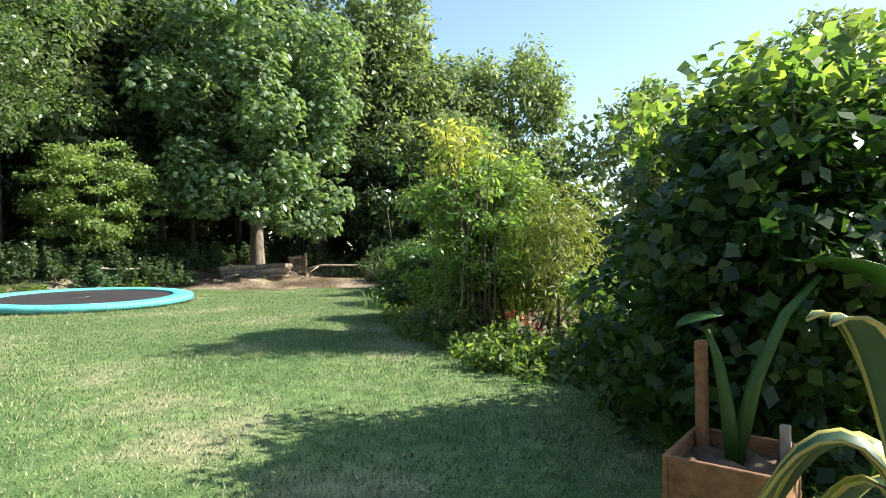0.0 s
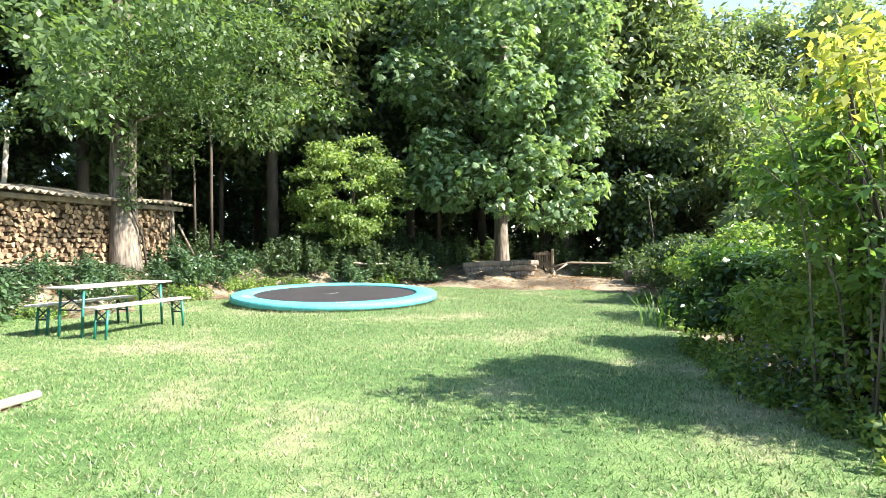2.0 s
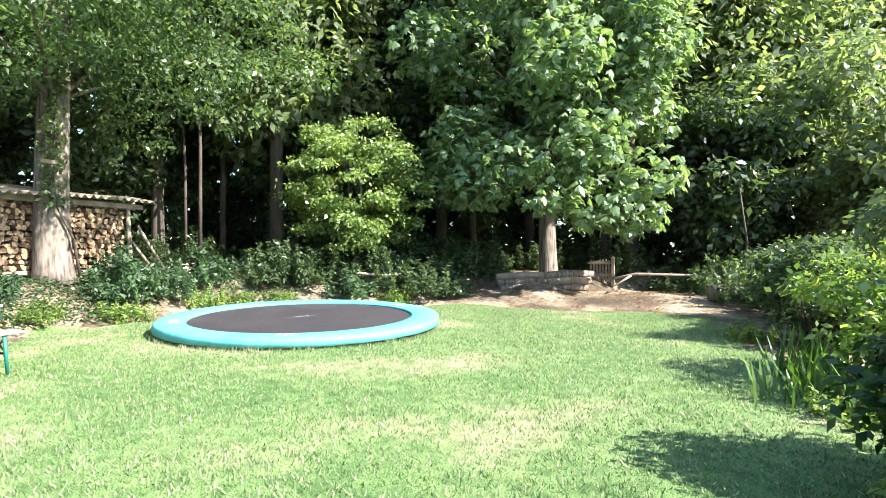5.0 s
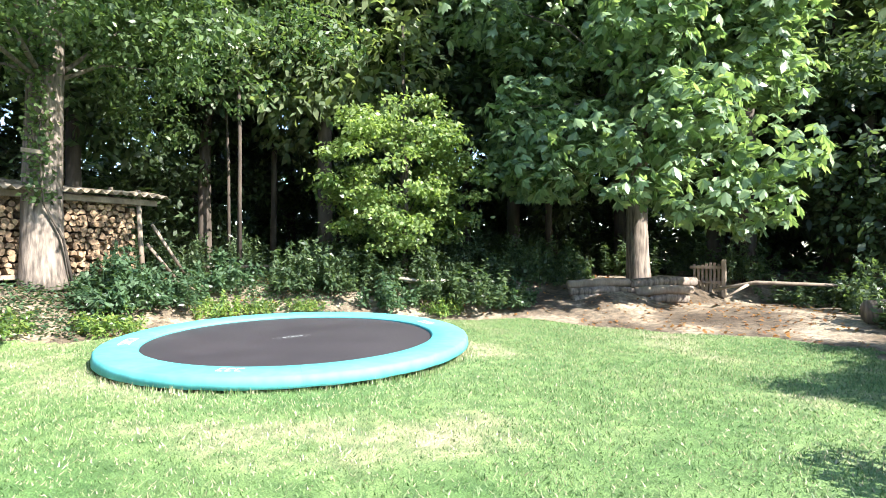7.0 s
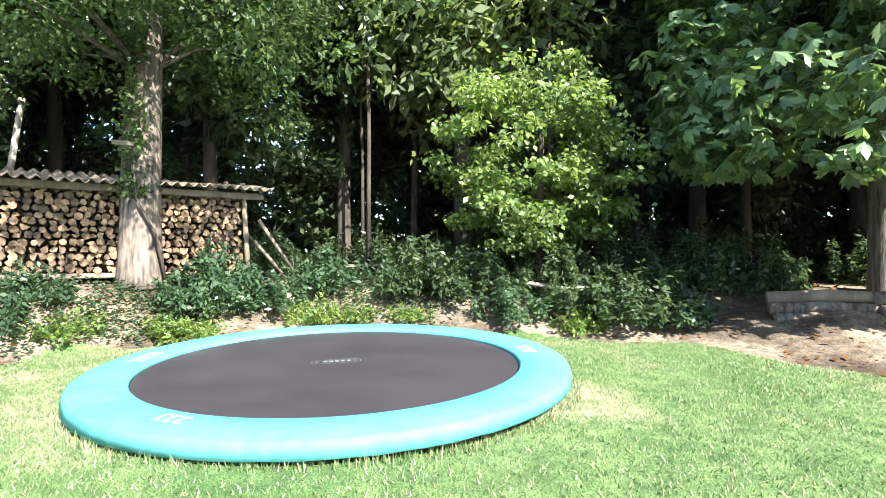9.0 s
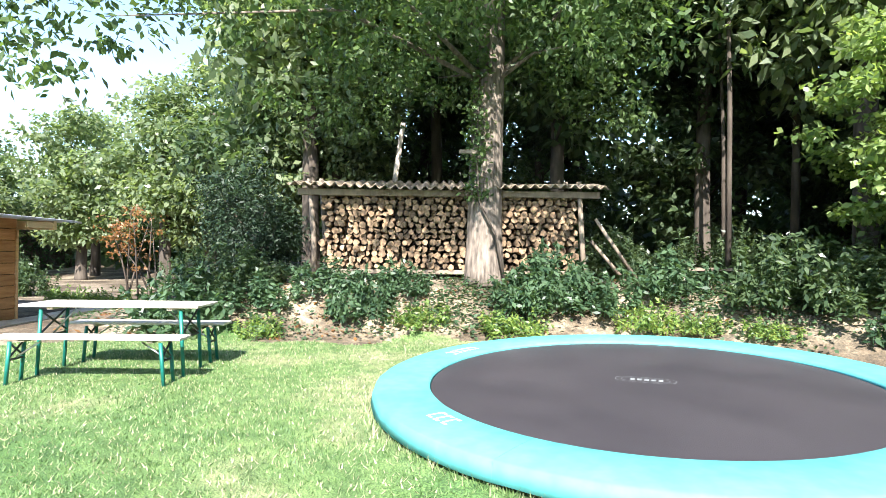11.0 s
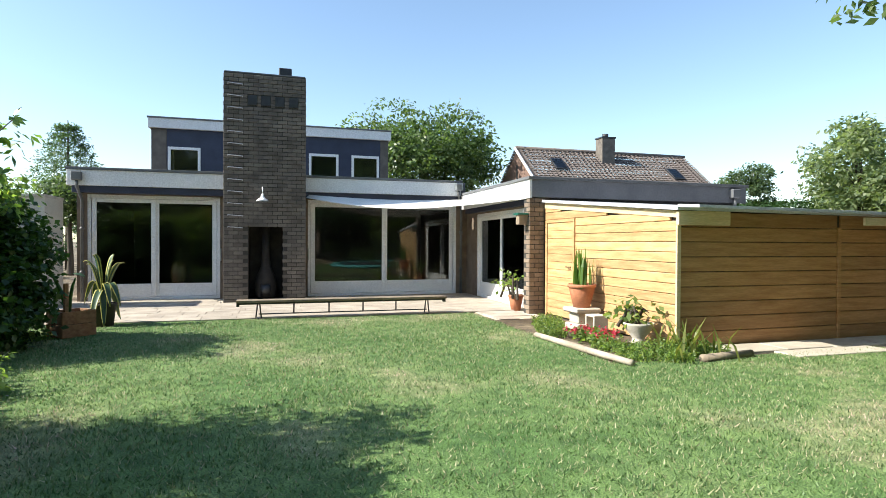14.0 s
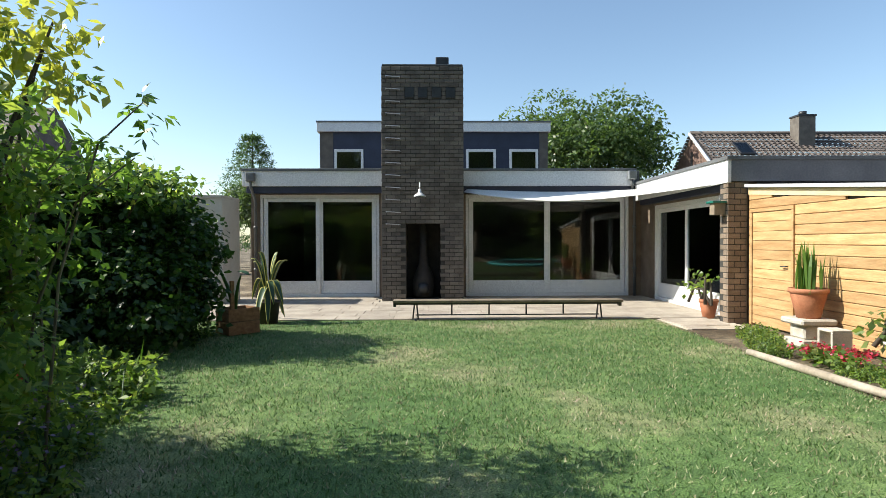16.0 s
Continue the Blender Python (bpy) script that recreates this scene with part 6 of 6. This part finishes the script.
pl = shrub("potted_geranium", (5.93, -3.95, 0.28), [(5.85, -4.0, 0.75, 0.2, 0.2, 0.2), (6.0, -3.85, 0.65, 0.18, 0.2, 0.15), (5.75, -3.75, 0.5, 0.2, 0.2, 0.1)], 90, 0.09, L_SHRUB, "leggy potted plant on the terrace", 51, 6, aspect=0.7, category="plant")
ul = shrub("leafy_plant", (5.92, -8.12, 0.28), [(5.92, -8.12, 0.42, 0.17, 0.17, 0.12), (5.82, -8.02, 0.52, 0.12, 0.12, 0.10), (6.02, -8.22, 0.46, 0.13, 0.13, 0.10), (5.78, -8.2, 0.40, 0.12, 0.12, 0.1)], 120, 0.11, L_YELLOW, "yellow-green leafy plant in the stone urn", 52, 6, aspect=0.6, category="plant")
rg = thing("red_geraniums", (5.42, -7.7, 0), "red and pink flowers in the bed by the shed", "flowers")
_p = np.stack([5.45 + rs.normal(0, 0.10, 420), -7.7 + rs.normal(0, 0.24, 420), 0.03 + rs.uniform(0, 0.13, 420)], 1)
quads("foliage", leaves_at(_p, np.tile([0.0, 0, 1], (420, 1)), 0.08, rs, 0.3, 0.8), L_SHRUB, rg)
for k in range(22):
    c = np.array([5.45 + rs.normal(0, 0.10), -7.7 + rs.normal(0, 0.24), 0.13 + rs.uniform(0, 0.08)])
    pp = c + rs.normal(0, 0.022, (16, 3))
    quads("flower", leaves_at(pp, unit(pp - c), 0.035, rs, 0.0, 0.9), PETAL, rg)
vf = thing("catmint", (-1.3, -10.9, 0), "violet-flowered catmint in the border", "flowers")
_p = np.stack([-1.3 + rs.normal(0, 0.25, 500), -10.9 + rs.normal(0, 0.4, 500), rs.uniform(0.2, 0.55, 500)], 1)
tagged(quads("bloom", leaves_at(_p, np.tile([0.0, 0, 1], (500, 1)), 0.03, rs, 0.0, 0.7), PETAL_V, vf), kind="stuff")
_p = np.stack([-1.3 + rs.normal(0, 0.25, 700), -10.9 + rs.normal(0, 0.4, 700), rs.uniform(0.0, 0.45, 700)], 1)
quads("foliage", leaves_at(_p, np.tile([0.0, 0, 1], (700, 1)), 0.06, rs, 0.0, 0.4), L_NETTLE, vf)
for x, y, z in ((-2.0, -9.5, 0.42), (-2.1, -9.3, 0.36), (-1.85, -9.7, 0.45)):
    rf = thing("red_flower", (x, y, 0), "small red flower at the border's edge", "flower", "red flowers in the border")
    pp = np.array([x, y, z]) + rs.normal(0, 0.03, (20, 3))
    quads("flower", leaves_at(pp, unit(rs.normal(0, 1, (20, 3))), 0.045, rs, 0.0, 0.8), PETAL, rf)
    tube("stem", [(x, y, 0), (x, y, z)], 0.004, L_IRIS, rf, 5)


def hedge(name, a, b, w, h, n, leaf, label, seed):
    r_ = np.random.default_rng(seed)
    a, b = np.array(a), np.array(b)
    ob = thing(name, ((a[0] + b[0]) / 2, (a[1] + b[1]) / 2, 0), label, "hedge")
    d = unit(b - a)
    s = np.array([-d[1], d[0]])
    t = r_.uniform(0, 1, n)
    side = r_.choice([-1, 0, 1], n, p=[0.35, 0.3, 0.35])
    off = np.where(side == 0, r_.uniform(-1, 1, n), side * (1 + 0.12 * r_.normal(0, 1, n))) * w / 2
    z = np.where(side == 0, h + 0.10 * r_.normal(0, 1, n) + 0.12 * np.sin(t * 37), r_.uniform(0.05, h, n))
    xy = a + (b - a) * t[:, None] + s * off[:, None]
    out = np.stack([s[0] * side, s[1] * side, (side == 0) * 1.0], 1)
    core = bmesh.new()
    m = Matrix.Translation((*((a + b) / 2), h * 0.47)) @ Matrix.Rotation(math.atan2(d[1], d[0]), 4, "Z")
    add_box(core, (-np.linalg.norm(b - a) / 2, -w * 0.42, -h * 0.47), (np.linalg.norm(b - a) / 2, w * 0.42, h * 0.45), 0, m)
    part("core", core, BARK_DARK, ob, "dense twiggy core")
    quads("foliage", leaves_at(np.column_stack([xy, z]), out, 0.16, r_, 0.3, 0.5), leaf, ob)


hedge("conifer_hedge", (13.5, 7.0), (31.0, 3.0), 1.4, 3.1, 16000, L_HEDGE, "tall clipped green hedge along the boundary", 71)
hedge("boundary_hedge", (-7.6, -1.0), (-7.6, -20.0), 1.0, 1.9, 12000, L_HEDGE, "clipped hedge along the west boundary", 72)
rb = crown_clumps((16.2, -8.6, 1.6), (1.0, 1.0, 1.2), 10, rs, 0.4, -0.9)
shrub("rusty_shrub", (16.2, -8.6, 0.0), rb, 700, 0.09, L_RED, "shrub with rust-coloured dying leaves", 73, 9)

# thin trunks and a leaning pole at the wood's edge
for k, (x, y, h, r) in enumerate(((13.6, -22.2, 7.5, 0.06), (14.6, -22.6, 6.5, 0.05), (0.1, -32.0, 9.0, 0.22), (2.2, -29.0, 9.0, 0.24), (-1.0, -27.4, 3.0, 0.035), (15.0, -24.5, 8.0, 0.10), (10.4, -25.2, 7.0, 0.08), (7.2, -28.0, 8, 0.10), (12.2, -27.4, 9, 0.12))):
    z = float(ground_z(x, y)) - 0.05
    o = thing("bare_trunk", (x, y, z), "slim bare tree trunk in the shade of the wood", "tree trunk", "slim trunks in the wood")
    tube("stem", [(x, y, z), (x + 0.05 * math.sin(k), y, z + h * 0.5), (x + 0.15 * math.sin(k * 2.0), y + 0.1, z + h)], [r * 1.1, r * 0.85, r * 0.5], BARK_DARK, o, 9)
lp = thing("leaning_pole", (13.4, -14.6, 0.8), "bare pole leaning behind the wood store", "pole")
tube("pole", [(13.35, -14.9, 0.75), (13.6, -15.3, 4.0)], [0.06, 0.05], OLDWOOD, lp, 8)
fb = thing("branch", (8.1, -22.3, 0.5), "pale fallen branch on the bank", "branch")
tube("limb", [(8.7, -22.2, 0.74), (8.3, -22.45, 0.80), (7.8, -22.6, 0.74), (7.3, -22.9, 0.78)], [0.025, 0.045, 0.035, 0.015], OLDWOOD, fb, 7)

# creeping ground cover on the bank, in patches
n = 60000
gx, gy = rs.uniform(8.2, 13.6, n), rs.uniform(-25.0, -9.8, n)
patch = np.sin(gx * 1.9 + 1.3 * np.sin(gy * 0.8)) + np.sin(gy * 1.4 + 0.6 * gx) + rs.normal(0, 0.5, n)
keep = (patch > 0.55) & ~in_lawn(gx - 0.1, gy) & ((gx > 9.9) | (gy < -20))
gx, gy = gx[keep], gy[keep]
gz = ground_z(gx, gy) + rs.uniform(0.01, 0.16, len(gx))
tagged(quads("ground_cover", leaves_at(np.column_stack([gx, gy, gz]), np.tile([0.0, 0, 1], (len(gx), 1)), 0.075, rs, 0.1, 0.6, 0.5), L_NETTLE), "creeping green ground cover on the bank", "ground cover", kind="stuff")
n = 5000
gx, gy = rs.uniform(0.0, 13.0, n), rs.uniform(-27.0, -10.0, n)
keep = ~in_lawn(gx, gy) & ((gx > 9.8) | (gy < -22.6)) & (gx < 13)
gx, gy = gx[keep], gy[keep]
tagged(quads("leaf_litter", leaves_at(np.column_stack([gx, gy, ground_z(gx, gy) + 0.012]), np.tile([0.0, 0, 1.5], (len(gx), 1)), 0.09, rs, 0.0, 0.6, 0.25), L_RED), "dry brown leaf litter on the bank", "leaf litter", kind="stuff")

# the wood closes in behind the first rows of trees
def far_wood(name, pts, depth, h, n, label, seed):
    r_ = np.random.default_rng(seed)
    a = np.array(pts, float)
    k = r_.integers(0, len(a) - 1, n)
    p2 = a[k] + (a[k + 1] - a[k]) * r_.uniform(0, 1, (n, 1)) + r_.normal(0, depth, (n, 2))
    top = h * (0.75 + 0.25 * np.sin(p2[:, 0] * 0.7 + p2[:, 1] * 0.9) * np.sin(p2[:, 0] * 0.31))
    z = r_.uniform(0, 1, n) ** 1.25 * top
    v = leaves_at(np.column_stack([p2, z + 0.3]), unit(r_.normal(0, 1, (n, 3))), 0.55, r_, 0.3, 0.6, 0.9)
    tagged(quads(name, v, L_FOREST), label, "woods", kind="stuff")


far_wood("far_woods", ((-15, -36), (-6, -39.5), (6, -40.5), (18, -38.5), (24, -32), (27, -22), (26, -12)), 1.3, 9.5, 26000, "deep shaded wood behind the garden trees", 91)
far_wood("far_woods", ((-14, -34), (-5, -37), (6, -38), (17, -36), (22.5, -30), (25, -21), (24, -12)), 1.0, 3.4, 9000, "shaded undergrowth deep in the wood", 93)
far_wood("far_woods", ((30, -10), (34, 0), (38, 10)), 1.5, 6.5, 12000, "line of trees beyond the hedge", 92)

# ---- grass blades on the lawn, nearest the walk ----
n = 380000
gx = rs.uniform(-2.8, 10.4, n)
gy = -4.1 - 19.5 * rs.uniform(0, 1, n)
keep = in_lawn(gx, gy) & (np.hypot(gx - TC[0], gy - TC[1]) > 2.18)
gx, gy = gx[keep], gy[keep]
n = len(gx)
tuft = 0.6 + 0.5 * np.sin(gx * 2.3 + np.sin(gy * 1.7) * 2) * np.sin(gy * 2.9 + gx)
hgt = rs.uniform(0.015, 0.036, n) * (0.8 + 0.45 * tuft)
rim = np.hypot(gx - TC[0], gy - TC[1]) < 2.45
hgt = np.where(rim, hgt * 2.2, hgt)
ang = rs.uniform(0, 6.28, n)
base = np.stack([gx, gy, ground_z(gx, gy) + 0.008], 1)
s = np.stack([np.cos(ang), np.sin(ang), 0 * ang], 1) * rs.uniform(0.0035, 0.0085, n)[:, None]
tip = base + np.stack([rs.normal(0, 0.018, n), rs.normal(0, 0.018, n), hgt], 1)
v = np.stack([base - s, base + s, tip], 1).astype(np.float32)
me = bpy.data.meshes.new("grass")
me.vertices.add(n * 3)
me.vertices.foreach_set("co", v.reshape(-1))
me.loops.add(n * 3)
me.loops.foreach_set("vertex_index", np.arange(n * 3, dtype=np.int32))
me.polygons.add(n)
me.polygons.foreach_set("loop_start", np.arange(0, n * 3, 3, dtype=np.int32))
me.update(calc_edges=True)
tagged(finish("grass", me, BLADE), "short mown grass blades of the lawn", "grass", kind="stuff")


# ---- bricks of the chimney and pillar, slabs of the terrace ----
def brick_mesh(w, d, h, material):
    me = bpy.data.meshes.new("brick")
    bm = add_box(bmesh.new(), (0, 0, 0), (w, d, h), 0.004)
    bmesh.ops.recalc_face_normals(bm, faces=bm.faces[:])
    bm.to_mesh(me)
    bm.free()
    me.materials.append(material)
    return me


CH, BL, JT = 0.0925, 0.205, 0.012
full, half = brick_mesh(BL, 0.05, CH - JT, BRICK), brick_mesh(BL / 2 - JT / 2, 0.05, CH - JT, BRICK)
random.seed(21)
made = 0
rest_v, rest_f = [], []


def lay(me, parent, m, as_part):
    if as_part:
        o = new("brick", me)
        o.parent = parent
        o.matrix_basis = Matrix.Translation(-origin(parent)) @ m
    else:
        b0 = len(rest_v)
        rest_v.extend(tuple(m @ v.co) for v in me.vertices)
        rest_f.extend(tuple(b0 + i for i in p.vertices) for p in me.polygons)


for r in range(int(CZ / CH)):
    z = r * CH + 0.006
    x = CX0 + 0.004
    first = True
    if 4.52 < z < 4.80:
        for lo, hi in ((CX0 + 0.004, 0.525), (0.735, 0.825), (1.035, 1.135), (1.345, 1.445), (1.655, CX1 - 0.004)):
            k = max(1, round((hi - lo) / BL))
            w = (hi - lo) / k - JT
            for q in range(k):
                lay(full, chimney, Matrix.Translation((lo + q * (w + JT) + JT / 2, CY + random.uniform(-0.003, 0.003), z)) @ Matrix.Diagonal((w / BL, 1, 1, 1)), False)
        continue
    while x < CX1 - 0.05:
        me, w = (half, BL / 2 - JT / 2) if (first and r % 2) else (full, BL)
        if x + w > CX1 - 0.002:
            me, w = half, BL / 2 - JT / 2
            if x + w > CX1 + 0.01:
                break
        first = False
        inside = x + w > HX0 + 0.03 and x < HX1 - 0.03 and z < HZ - 0.04
        if not inside:
            lay(me, chimney, Matrix.Translation((x, CY + random.uniform(-0.003, 0.003), z)), made < 240)
            made += 1
        x += w + JT
for sx, rz in ((CX0 + 0.0, 90), (CX1, 90)):
    for r in range(int(CZ / CH)):
        y = CY + (0.0 if r % 2 else 0.10)
        while y < -0.06:
            m = Matrix.Translation((sx + (0.05 if sx == CX0 else 0.0), y, r * CH + 0.006)) @ Matrix.Rotation(radians(90), 4, "Z")
            lay(full, chimney, m, False)
            y += BL + JT
me = bpy.data.meshes.new("bricks")
me.from_pydata(rest_v, [], rest_f)
tagged(finish("bricks", me, BRICK, chimney), kind="stuff")
pf, ph = brick_mesh(BL, 0.04, CH - JT, BRICK_WARM), brick_mesh(0.105, 0.04, CH - JT, BRICK_WARM)
for r in range(25):
    z = r * CH + 0.004
    a, b = (pf, ph) if r % 2 else (ph, pf)
    w = (BL if r % 2 else 0.105) + JT
    quarter = Matrix.Rotation(radians(90), 4, "Z")
    for me, m in ((a, Matrix.Translation((5.938, -4.575, z))), (b, Matrix.Translation((5.938 + w, -4.575, z))),
                  (a, Matrix.Translation((5.978, -4.530, z)) @ quarter)):
        o = new("brick", me)
        o.parent = pillar
        o.matrix_basis = Matrix.Translation(-origin(house)) @ m
# terrace slabs
sl = {}
for key, w in (("a", 0.395), ("b", 0.595)):
    sl[key] = brick_mesh(w, 0.395, 0.045, PAVER)
    sl[key].name = "slab"
yy = -4.02
row = 0
while yy < -0.05:
    x = -3.35 - (0.3 if row % 2 else 0.0)
    while x < 6.2:
        w = 0.595 if random.random() < 0.7 else 0.395
        if not (CX0 - w < x < CX1 and yy > CY - 0.38):
            o = new("slab", sl["b" if w > 0.5 else "a"])
            o.parent = terrace
            o.location = Vector((x, yy, -0.015 + random.uniform(0, 0.006))) - origin(terrace)
        x += w + 0.006
    yy += 0.401
    row += 1
for k in range(5):
    o = new("slab", sl["a"])
    o.parent = terrace
    o.location = Vector((5.05 + 0.4 * (k % 2), -4.43 - 0.40 * (k // 2), -0.02)) - origin(terrace)
